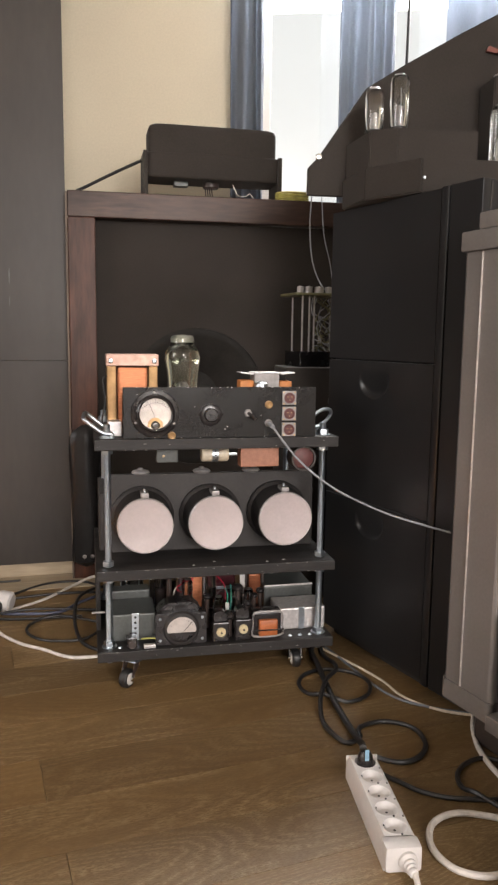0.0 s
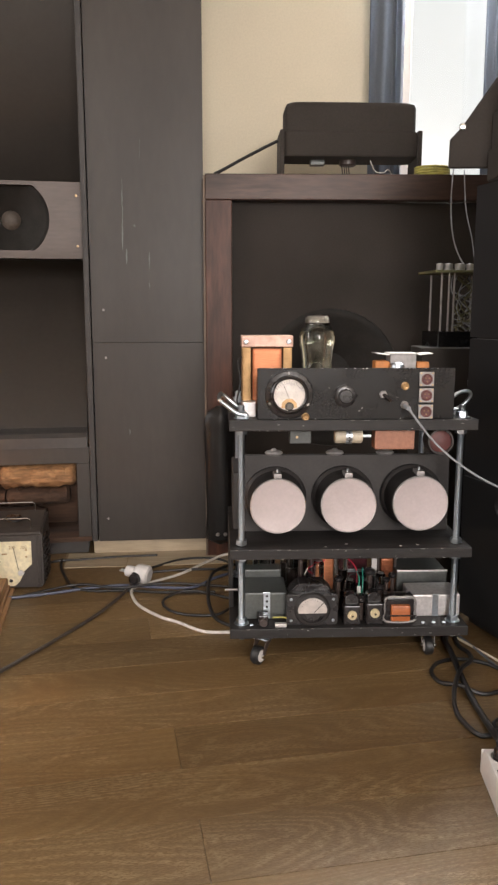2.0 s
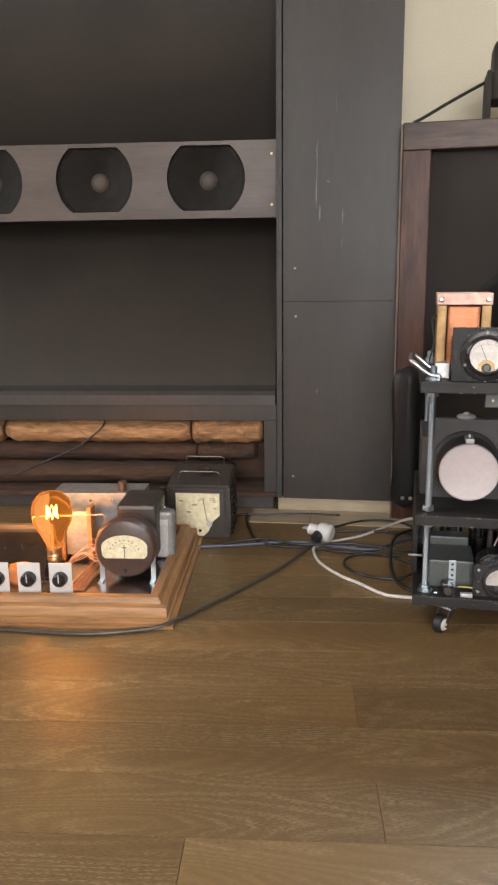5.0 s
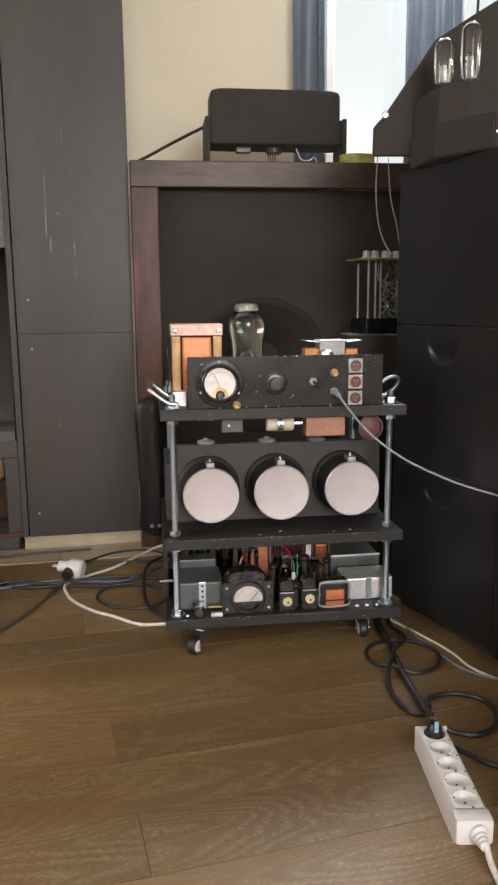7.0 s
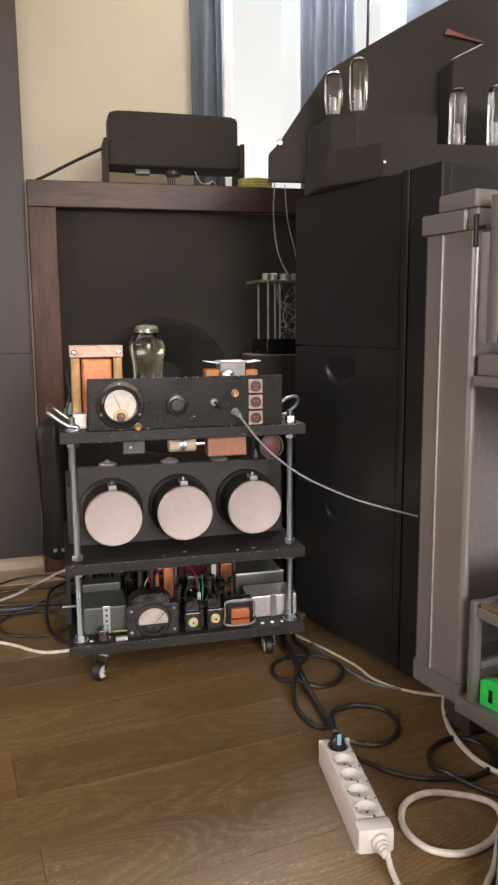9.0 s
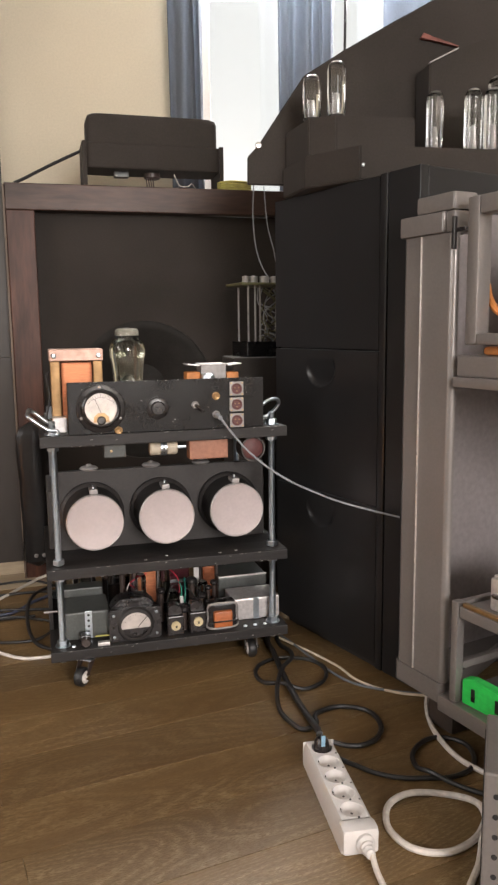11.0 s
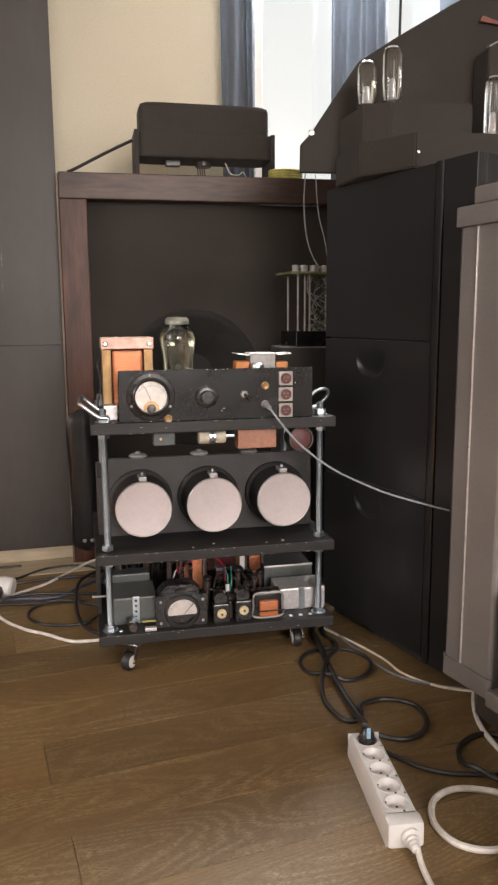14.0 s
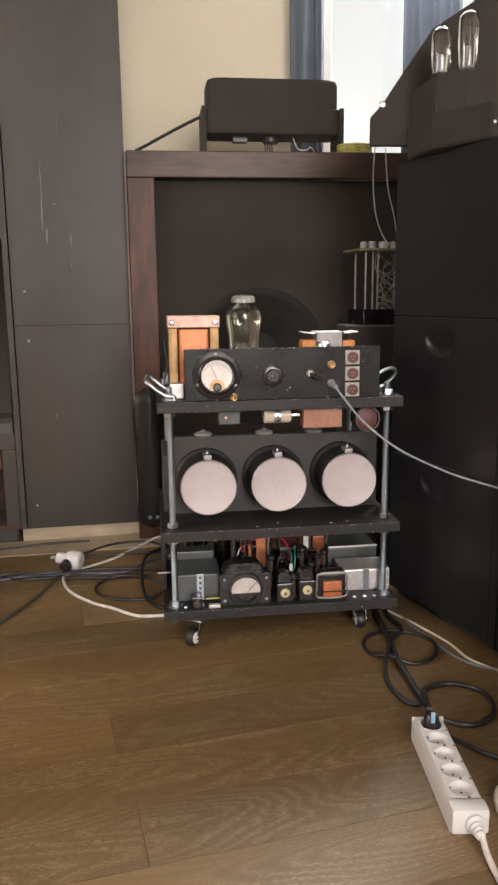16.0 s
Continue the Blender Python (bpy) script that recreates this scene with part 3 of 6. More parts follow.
# ---- great black loudspeaker ----
SPK = pose(-0.617, 2.385, 0, 0, 0, 12.5)
speaker = thing("loudspeaker_cabinet", SPK, "huge black loudspeaker cabinet with a recessed twin driver panel", "loudspeaker")
part("side_panel", box((-0.016, 0.0, 0.05), (0.0, 0.55, 2.35), 0.002), "black", speaker)
part("edge_trim", box((-0.0135, -0.005, 0.05), (0.0015, -0.0003, 2.35), 0.0015), "baffle", speaker, "lighter worn edge strip")
part("side_panel", box((-1.46, 0.0, 0.05), (-1.44, 0.55, 2.35), 0.002), "black", speaker)
part("back_panel", box((-1.44, 0.53, 0.05), (-0.016, 0.55, 2.35), 0.002), "black", speaker)
part("upper_panel", prism([(0.42, 1.14), (0.30, 1.30), (0.16, 1.62), (0.05, 2.10), (0.03, 2.35), (0.06, 2.35), (0.08, 2.10), (0.19, 1.62), (0.33, 1.30), (0.45, 1.14)], -1.44, -0.022, "yz"), "horn", speaker)
part("lower_panel", prism([(0.42, 0.99), (0.30, 0.82), (0.17, 0.62), (0.08, 0.48), (0.055, 0.42), (0.085, 0.42), (0.11, 0.48), (0.20, 0.62), (0.33, 0.82), (0.45, 0.99)], -1.44, -0.022, "yz"), "horn", speaker)
part("ledge", prism([(0.0, 0.362), (0.0, 0.395), (0.012, 0.408), (0.03, 0.412), (0.05, 0.421), (0.10, 0.421), (0.10, 0.362)], -1.44, -0.022, "yz"), "black", speaker)
part("bottom_rail", box((-1.44, 0.006, 0.310), (-0.017, 0.05, 0.3615), 0.002), "tower", speaker)
part("slot_post", box((-0.059, 0.006, 0.05), (-0.017, 0.05, 0.3095), 0.002), "tower", speaker)
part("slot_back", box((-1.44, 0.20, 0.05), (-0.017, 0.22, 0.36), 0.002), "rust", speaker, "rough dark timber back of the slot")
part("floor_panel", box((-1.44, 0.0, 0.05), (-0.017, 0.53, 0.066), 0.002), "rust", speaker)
part("plinth", box((-1.42, 0.04, 0.0), (-0.03, 0.5, 0.049), 0.003), "black", speaker)


def disc_board(x0, x1, z0, z1, y0, y1, cx, cz, r, n=48, flat=9.0, bm=None):
    """A board with one round opening, cut flat above and below at flat."""
    bm = bm or bmesh.new()
    ring = [(cx + r * math.cos(2 * math.pi * k / n), cz + max(-flat, min(flat, r * math.sin(2 * math.pi * k / n)))) for k in range(n)]
    outer = []
    for px, pz in ring:
        dx, dz = px - cx, pz - cz
        s = min(((x1 if dx > 0 else x0) - cx) / dx if abs(dx) > 1e-9 else 1e9, ((z1 if dz > 0 else z0) - cz) / dz if abs(dz) > 1e-9 else 1e9)
        outer.append((cx + dx * s, cz + dz * s))
    corners = [(x1, z1), (x0, z1), (x0, z0), (x1, z0)]
    a = [bm.verts.new((p[0], y0, p[1])) for p in ring]
    b = [bm.verts.new((p[0], y0, p[1])) for p in outer]
    back = [bm.verts.new((p[0], y1, p[1])) for p in ring]
    for k in range(n):
        k2 = (k + 1) % n
        bm.faces.new((a[k], a[k2], b[k2], b[k]))
        bm.faces.new((a[k], back[k], back[k2], a[k2]))
        p, q = outer[k], outer[k2]
        if abs(p[0] - q[0]) > 1e-6 and abs(p[1] - q[1]) > 1e-6:
            c = min(corners, key=lambda w: abs(w[0] - p[0]) + abs(w[1] - p[1]) + abs(w[0] - q[0]) + abs(w[1] - q[1]))
            bm.faces.new((b[k], b[k2], bm.verts.new((c[0], y0, c[1]))))
    return bm


def driver_panel():
    """A board with round openings cut flat above and below, and a driver in each."""
    z0, z1, cz, r, half = 0.957, 1.191, 1.080, 0.125, 0.0990
    edges = (-1.44, -0.784, -0.4225, -0.018)
    xs = (-0.964, -0.603, -0.242)
    bm = bmesh.new()
    for c, a, b in zip(xs, edges, edges[1:]):
        disc_board(a, b, z0, z1, 0.075, 0.093, c, cz, r, 48, half, bm)
    bmesh.ops.remove_doubles(bm, verts=bm.verts[:], dist=0.0004)
    board = part("driver_panel", bm, "driverpanel", speaker, "brown-grey board holding the drivers")
    part("back_board", box((-1.438, 0.155, z0), (-0.024, 0.17, z1), 0.001), "cone", speaker)
    part("edge", box((-1.438, 0.0932, z1 - 0.012), (-0.024, 0.155, z1), 0.001), "cone", speaker)
    part("edge", box((-1.438, 0.0932, z0), (-0.024, 0.155, z0 + 0.012), 0.001), "cone", speaker)
    for c in xs:
        bm = lathe([(0.130, 0.0), (0.124, 0.004), (0.113, 0.006), (0.105, 0.001), (0.03, -0.05), (0, -0.05)], 48, at(c, 0.101, cz, FRONT))
        for v in bm.verts:
            v.co.z = max(cz - 0.101, min(cz + 0.101, v.co.z))
        part("cone", bm, "cone", board)
        part("dust_cap", lathe([(0.031, -0.05), (0.025, -0.041), (0.015, -0.035), (0, -0.033)], 24, at(c, 0.101, cz, FRONT)), "dustcap", board)
    for z in (1.150, 0.996):
        part("screw", lathe([(0, 0.002), (0.003, 0.0015), (0.0045, 0), (0.0045, -0.002)], 12, at(-0.033, 0.0745, z, FRONT)), "brass", board)
    return board


driver_panel()


def timber(x0, x1, z, r, y, seed):
    rng = random.Random(seed)
    bm = bmesh.new()
    n, m = 22, 14
    rings = []
    for i in range(n + 1):
        u = i / n
        end = 0.75 if i in (0, n) else 1.0
        rings.append([bm.verts.new((x0 + (x1 - x0) * u, y + r * 1.5 * end * math.cos(a) * (1 + rng.uniform(-0.08, 0.08)), z + r * end * math.sin(a) * (1 + rng.uniform(-0.15, 0.10)))) for a in [2 * math.pi * k / m for k in range(m)]])
    for a, b in zip(rings, rings[1:]):
        for k in range(m):
            bm.faces.new((a[k], a[(k + 1) % m], b[(k + 1) % m], b[k]))
    bm.faces.new(rings[0])
    bm.faces.new(rings[-1][::-1])
    return bm


for i, (a, b) in enumerate(((-0.309, -0.066), (-0.96, -0.316), (-1.43, -0.97))):
    tagged(part("timber", timber(a, b, 0.2600, 0.047, 0.125, i), "log", None, "", SPK), "rough sawn pale timber offcut lying in the cabinet slot", "timber", "timbers in the slot")
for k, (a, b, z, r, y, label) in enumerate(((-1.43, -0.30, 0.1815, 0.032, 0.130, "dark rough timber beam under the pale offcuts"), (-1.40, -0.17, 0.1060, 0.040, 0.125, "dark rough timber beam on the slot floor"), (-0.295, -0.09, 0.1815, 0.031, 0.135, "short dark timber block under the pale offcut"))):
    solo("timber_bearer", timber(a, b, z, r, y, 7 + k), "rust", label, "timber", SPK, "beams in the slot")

# ---- open baffle loudspeaker behind the trolley ----
BAF = pose(-0.255, 2.40, 0, 0, 0, 4.0)
baf = thing("baffle_loudspeaker", BAF, "dark walnut framed loudspeaker with a black recessed front", "loudspeaker")
part("stile", box((0.0, 0.0, 0.0), (0.082, 0.36, 1.128), 0.003), "walnut", baf, "reddish worn walnut upright")
part("stile", box((0.90, 0.0, 0.0), (0.975, 0.36, 1.128), 0.003), "walnut", baf)
part("top_rail", box((0.0, 0.0, 1.1285), (0.975, 0.36, 1.205), 0.003), "walnut_h", baf)
part("bottom_rail", box((0.0825, 0.0, 0.0), (0.8995, 0.36, 0.09), 0.003), "walnut_h", baf)
part("edge_strip", box((-0.006, -0.003, 0.0), (-0.0003, 0.02, 1.2), 0.001), "stripwood", baf, "pale worn edge")


part("front_board", disc_board(0.0822, 0.8998, 0.0902, 1.128, 0.05, 0.07, 0.40, 0.58, 0.222), "cloth", baf, "black recessed baffle board")
part("cone", lathe([(0.224, 0.001), (0.212, 0.002), (0.195, 0.0), (0.08, -0.09), (0.0, -0.07)], 48, at(0.40, 0.0565, 0.58, FRONT)), "cone", baf, "large dark paper cone")



def shade_form_mesh():
    """A limp tube of sheet with shallow folds, closed and rounded at the foot; stands in for shade and an unclear black
    thing.
    """
    bm = bmesh.new()
    rings, n = [], 28
    for k in range(25):
        u = k / 24
        z = 0.050 + 0.45 * u
        s = math.sqrt(max(0.03, 1 - max(0.0, 1 - u / 0.06) ** 2)) * math.sqrt(max(0.03, 1 - max(0.0, (u - 0.90) / 0.10) ** 2))
        ring = []
        for q in range(n):
            a = 2 * math.pi * q / n
            fold = 1 + 0.05 * math.sin(5 * a + 2 * u) + 0.03 * math.sin(9 * a - 5 * u) + 0.02 * math.sin(17 * u + 2 * a)
            ring.append(bm.verts.new((0.040 + 0.003 * math.sin(6 * u) + 0.045 * s * fold * math.cos(a), -0.030 + 0.024 * s * fold * math.sin(a), z)))
        rings.append(ring)
    for a, b in zip(rings, rings[1:]):
        for q in range(n):
            bm.faces.new((a[q], a[(q + 1) % n], b[(q + 1) % n], b[q]))
    bm.faces.new(rings[0][::-1])
    bm.faces.new(rings[-1])
    return bm


# Black form before the upright: the shade there together with an unclear glossy thing.
sleeve = thing("upright_shade_form", BAF, "glossy black folded form standing in for the upright's shade and an unclear black thing", "sleeve")
part("sleeve", shade_form_mesh(), "sheet", sleeve)
for x in (0.034, 0.058):
    part("buckle", lathe([(0, 0.004), (0.005, 0.003), (0.007, 0)], 12, at(x, -0.052, 0.088, FRONT)), "dull", sleeve)

# ---- black chest of drawers ----
CHEST = pose(0.441, 1.893, 0, 0, 0, -68.64)
chest = thing("drawer_chest", CHEST, "tall satin black chest with scooped finger grips", "chest")
part("body", box((0.0, 0.02, 0.02), (0.50, 0.55, 1.083), 0.004), "satin", chest)


def drawer(z0, z1, grip):
    """A drawer front; where grip is given, a smooth half-round scoop is pressed into it at that height."""
    bm = bmesh.new()
    x0, x1 = 0.002, 0.385
    nx, nz = 110, 100
    cx, w = 0.185, 0.055

    def dent(x, z):
        if not grip or z > grip + 0.03:
            return 0.0
        q = math.hypot((x - cx) / w, (z - grip) / (w * 0.80))
        if q >= 1:
            return 0.0
        lip = min(1.0, (grip + 0.03 - z) / 0.06)
        return 0.009 * lip * lip * (3 - 2 * lip) * (1 - q ** 9)
    grid = [[bm.verts.new((x0 + (x1 - x0) * i / nx, dent(x0 + (x1 - x0) * i / nx, z0 + (z1 - z0) * j / nz), z0 + (z1 - z0) * j / nz)) for i in range(nx + 1)] for j in range(nz + 1)]
    for j in range(nz):
        for i in range(nx):
            bm.faces.new((grid[j][i], grid[j][i + 1], grid[j + 1][i + 1], grid[j + 1][i]))
    rim = [grid[0][i] for i in range(nx + 1)] + [grid[j][nx] for j in range(1, nz + 1)] + [grid[nz][i] for i in range(nx - 1, -1, -1)] + [grid[j][0] for j in range(nz - 1, 0, -1)]
    back = [bm.verts.new((v.co.x, 0.0195, v.co.z)) for v in rim]
    for k in range(len(rim)):
        bm.faces.new((rim[k], back[k], back[(k + 1) % len(rim)], rim[(k + 1) % len(rim)]))
    return part("drawer_front", bm, "satin", chest, "black drawer front with a scooped grip" if grip else "")


drawer(0.03, 0.385, 0.345)
drawer(0.388, 0.724, 0.682)
drawer(0.728, 1.080, 0)
part("corner_post", box((0.3875, -0.002, 0.02), (0.409, 0.0198, 1.083), 0.0025), "satin", chest)
part("corner_post", box((0.4115, 0.0, 0.02), (0.50, 0.0198, 1.083), 0.002), "satin", chest)
part("base", box((0.01, 0.03, 0.0), (0.49, 0.54, 0.0195), 0.003), "black", chest)

# ---- grey steel rack ----
RACK = pose(0.608, 1.253, 0, 0, 0, -72.0)
rack = thing("steel_rack", RACK, "grey painted steel rack with shelves and a panelled end post", "rack")
POST = [(-0.130, 0.018), (-0.1285, 0.010), (-0.124, 0.0035), (-0.117, 0.0), (-0.004, 0.0), (-0.0005, 0.0007), (0.0032, 0.003), (0.0055, 0.0065), (0.006, 0.010), (0.006, 0.013), (-0.130, 0.024)]
part("end_post", prism(POST, 0.1145, 0.9355, "xy"),
     "rack", rack, "grey ribbed steel end post")
# The lit line of the ridge is put into the bead's pale colour.
part("bead", box((-0.0762, -0.0035, 0.1150), (-0.0738, -0.0002, 0.9350), 0.0007), "beadglint", rack, "bead down the post, its glint put into the colour")
part("base_frame", prism([(x - 0.002 if x < -0.1 else x, y - 0.004 if y < 0.02 else 0.37) for x, y in POST], 0.076, 0.114, "xy"), "rack", rack)
part("cap", box((-0.128, -0.008, 0.936), (-0.014, 0.055, 0.972), 0.004), "rack", rack)
part("corner_cap", box((-0.0138, -0.002, 0.936), (0.008, 0.055, 0.972), 0.004), "rack", rack)
part("top_cap", box((-0.088, -0.004, 0.9725), (0.008, 0.050, 1.003), 0.005), "rack", rack)
part("bottom_shelf", box((0.0065, -0.012, 0.068), (0.75, 0.37, 0.098), 0.003), "rack", rack)
part("shelf", box((0.020, 0.0, 0.690), (0.75, 0.35, 0.726), 0.003), "rack", rack)
part("shelf_lip", box((0.018, -0.008, 0.672), (0.75, 0.004, 0.6895), 0.002), "rack", rack)
part("lower_shelf", box((0.0505, -0.006, 0.262), (0.75, 0.35, 0.283), 0.002), "rack", rack)
part("lower_leg", box((0.032, -0.008, 0.0985), (0.048, 0.010, 0.29), 0.003), "rack", rack)
part("lower_leg", box((0.032, 0.30, 0.0985), (0.048, 0.318, 0.29), 0.003), "rack", rack)
part("lower_side", box((0.033, 0.0105, 0.268), (0.047, 0.299, 0.288), 0.002), "rack", rack)
part("lower_side", box((0.033, 0.0105, 0.16), (0.047, 0.299, 0.174), 0.002), "rack", rack)
part("foot", box((-0.066, 0.03, 0.0), (0.004, 0.15, 0.0675), 0.010), "grimy", rack, "dark brown foot")
part("foot", box((0.64, 0.02, 0.0), (0.71, 0.14, 0.0675), 0.010), "grimy", rack, "dark brown foot")
part("back_panel", box((-0.118, 0.355, 0.1145), (0.75, 0.365, 1.0), 0.002), "rackback", rack, "dim blue-grey back panel")
part("end_panel", box((-0.116, 0.0245, 0.1145), (-0.110, 0.3545, 0.99), 0.001), "rackback", rack)
frame_door = part("door_frame", box((0.036, 0.0, 0.745), (0.062, 0.03, 0.988), 0.003), "rack", rack)
part("door_rail", box((0.0625, 0.0, 0.958), (0.75, 0.03, 0.988), 0.003), "rack", frame_door)
part("door_rail", box((0.0625, 0.0, 0.745), (0.75, 0.03, 0.764), 0.003), "rack", frame_door)
part("latch", box((0.010, -0.012, 0.905), (0.017, -0.004, 0.960), 0.002), "bake", rack, "small black latch lever")
part("latch_pin", box((0.0172, -0.009, 0.933), (0.040, -0.004, 0.940), 0.001), "bake", rack)

cloth = solo("folded_cloth", box((0.05, 0.03, 0.7265), (0.30, 0.25, 0.741), 0.006), "orange", "folded orange textile on the grey shelf", "cloth", RACK)
solo("wire_bundle", tube([(0.040, 0.045, 0.845), (0.052, 0.040, 0.822), (0.072, 0.038, 0.800), (0.105, 0.040, 0.786), (0.15, 0.05, 0.783), (0.23, 0.07, 0.80)], 0.006), "orange", "orange striped wire bundle drooping in the rack", "cable", RACK)
solo("dark_chassis", box((0.09, 0.12, 0.7415), (0.40, 0.33, 0.90), 0.004), "greybox", "dark grey instrument chassis inside the rack", "instrument", RACK)
solo("glass_tube", lathe([(0, 0), (0.014, 0), (0.016, 0.01), (0.016, 0.04), (0.010, 0.052), (0, 0.055)], 20), "glass", "small clear glass valve on a chassis", "vacuum tube", RACK @ pose(0.12, 0.17, 0.9005))

case = thing("metal_case", RACK @ pose(0.088, 0.028, 0.2835), "light grey metal case with a chrome handle on the shelf", "case")
part("body", box((0, 0, 0), (0.22, 0.16, 0.058), 0.004), "silver", case)
part("lid", box((0.004, 0.004, 0.0583), (0.216, 0.156, 0.064), 0.002), "silver", case)
part("handle", tube([(0.03, -0.001, 0.035), (0.03, -0.022, 0.038), (0.05, -0.026, 0.04), (0.12, -0.026, 0.04), (0.14, -0.022, 0.038), (0.14, -0.001, 0.035)], 0.005), "chrome", case)
part("screw", lathe([(0, 0.002), (0.004, 0), (0.004, -0.001)], 12, at(0.02, 0.02, 0.0642)), "steel", case)
ruler = solo("brass_bar", box((0.056, -0.005, 0.2835), (0.30, 0.0045, 0.291), 0.002), "brass", "tarnished brass bar lying along the shelf", "bar", RACK)

clip = thing("plastic_clip", RACK @ pose(0.052, 0.004, 0.0985, 0, 0, 4), "bright green plastic clip on the bottom shelf", "clip")
part("body", prism([(0, 0), (0, 0.046), (0.02, 0.052), (0.16, 0.047), (0.16, 0.012), (0.13, 0.0)], 0.0, 0.022, "xz", 0.002), "green", clip)
part("slot", box((0.022, -0.0015, 0.012), (0.030, 0.0005, 0.036), 0.0005), "bake", clip, "dark slot")
part("slot", box((0.075, -0.0015, 0.012), (0.083, 0.0005, 0.036), 0.0005), "bake", clip, "dark slot")
rng = random.Random(4)
for i in range(9):
    x, y = 0.03 + 0.085 * rng.random(), 0.052 + 0.012 * rng.random()
    r = rng.uniform(0.009, 0.014)
    solo("metal_fitting", lathe([(0, 0), (r, 0), (r, r * 0.8), (r * 0.6, r * 0.9), (r * 0.55, r * 1.8), (r * 0.2, r * 2), (0, r * 2)], 14), "steel" if i % 3 else "brass",
         "small loose metal connector on the bottom shelf", "connector", RACK @ pose(x + 0.06, y - 0.006, 0.0985 + r * 0.2, 0, 0, 40 * i), "loose fittings on the shelf")

perf = thing("perforated_box", pose(0.482, 0.848, 0, 0, 0, -29), "grey steel instrument box with punched holes on the floor", "instrument")
part("body", box((0, 0, 0.004), (0.28, 0.16, 0.20), 0.004), "rack", perf)
hole = make_mesh("vent_hole", lathe([(0, 0.0012), (0.0035, 0.0012), (0.0042, 0.0)], 10, FRONT), "ink")
for i in range(14):
    for j in range(12):
        if (i + j) % 2 == 0:
            share("vent_hole", hole, perf, pose(0.016 + i * 0.018, 0.0, 0.022 + j * 0.0145))
            share("vent_hole", hole, perf, pose(0.0, 0.150 - i * 0.0105, 0.022 + j * 0.0145, 0, 0, -90))
for x in (0.03, 0.25):
    part("foot", lathe(rod_profile(0.008, 0, 0.0042), 12, at(x, 0.03, 0)), "rubber", perf)
    part("foot", lathe(rod_profile(0.008, 0, 0.0042), 12, at(x, 0.13, 0)), "rubber", perf)

# ---- trolley ----
TROL = pose(0.1425, 1.6745, 0, 0, 0, 4.9)
trolley = thing("equipment_trolley", TROL, "black three-deck trolley on casters with threaded steel rods", "trolley")
DECKS = ((0.533, 0.557), (0.245, 0.268), (0.060, 0.083))
for z0, z1 in DECKS:
    part("deck", box((-0.272, -0.035, z0), (0.270, 0.36, z1), 0.002), "deck", trolley)


rng = random.Random(31)
for z0, z1 in DECKS:
    wear = bmesh.new()
    for i in range(26):
        x, w = rng.uniform(-0.27, 0.26), rng.uniform(0.001, 0.006)
        e = rng.choice((z0 + 0.0005, z1 - 0.0014, rng.uniform(z0 + 0.002, z1 - 0.003)))
        add_box(wear, (x, -0.0356, e), (x + w, -0.0349, e + rng.uniform(0.0005, 0.0012)))
    part("edge_wear", wear, "dull", trolley, "pale worn flecks along the deck edge")["kind"] = "stuff"


def threaded_rod():
    prof = [(0, 0.046), (0.007, 0.046)]
    z = 0.048
    while z < 0.585:
        prof += [(0.0078, z), (0.0069, z + 0.0012)]
        z += 0.0024
    return lathe(prof + [(0.006, 0.586), (0, 0.587)], 14)


def nut():
    pts = [(0.0135 * math.cos(math.pi / 3 * k), 0.0135 * math.sin(math.pi / 3 * k)) for k in range(6)]
    return prism(pts, 0, 0.011, "xy", 0.001)


rod_mesh = make_mesh("rod", threaded_rod(), "steel")
nut_mesh = make_mesh("nut", nut(), "steel")
washer_mesh = make_mesh("washer", lathe([(0.008, 0), (0.017, 0), (0.017, 0.002), (0.008, 0.002)], 20), "steel")
for x in (-0.245, 0.243):
    for y in (0.0, 0.325):
        rod = share("rod", rod_mesh, trolley, pose(x, y, 0))
        for k, z in enumerate((0.0855, 0.234, 0.2703, 0.522, 0.5595)):
            share("nut", nut_mesh, rod, pose(0, 0, z if k not in (1, 3) else z - 0.0005, 0, 0, 13 * k))
        for z in (0.0832, 0.5572):
            share("washer", washer_mesh, rod, pose(0, 0, z))


def caster(m):
    c = part("caster", prism([(-0.022, -0.022), (0.022, -0.022), (0.022, 0.022), (-0.022, 0.022)], 0.0562, 0.0596, "xy", 0.001), "steel", trolley, "", m)
    wheel = part("wheel", lathe([(0.008, -0.010), (0.017, -0.010), (0.0205, -0.007), (0.0215, -0.003), (0.0215, 0.003), (0.0205, 0.007), (0.017, 0.010), (0.008, 0.010), (0.008, -0.010)], 28, at(0, 0.026, 0.0215, Matrix.Rotation(radians(90), 4, "Y"))), "rubber", c, "black tyre")
    part("hub", lathe([(0, -0.0125), (0.005, -0.0125), (0.006, -0.0115), (0.013, -0.0112), (0.0145, -0.0085), (0.0145, 0.0085), (0.013, 0.0112), (0.006, 0.0115), (0.005, 0.0125), (0, 0.0125)], 24, at(0, 0.026, 0.0215, Matrix.Rotation(radians(90), 4, "Y"))), "white", c, "pale wheel hub")
    part("axle", lathe([(0, -0.0185), (0.0045, -0.018), (0.0055, -0.0155), (0.0055, 0.0155), (0.0045, 0.018), (0, 0.0185)], 10, at(0, 0.026, 0.0215, Matrix.Rotation(radians(90), 4, "Y"))), "chrome", c, "bright axle bolt")
    fork = bmesh.new()
    for s in (-1, 1):
        add_prism(fork, [(-0.012, 0.056), (0.016, 0.056), (0.0295, 0.022), (0.026, 0.018), (0.0225, 0.022)], s * 0.0135, s * 0.0152, "yz", 0.0006)
    add_box(fork, (-0.0165, -0.012, 0.053), (0.0165, 0.016, 0.0562), 0.0008)
    part("fork", fork, "pitch", c)
    return c


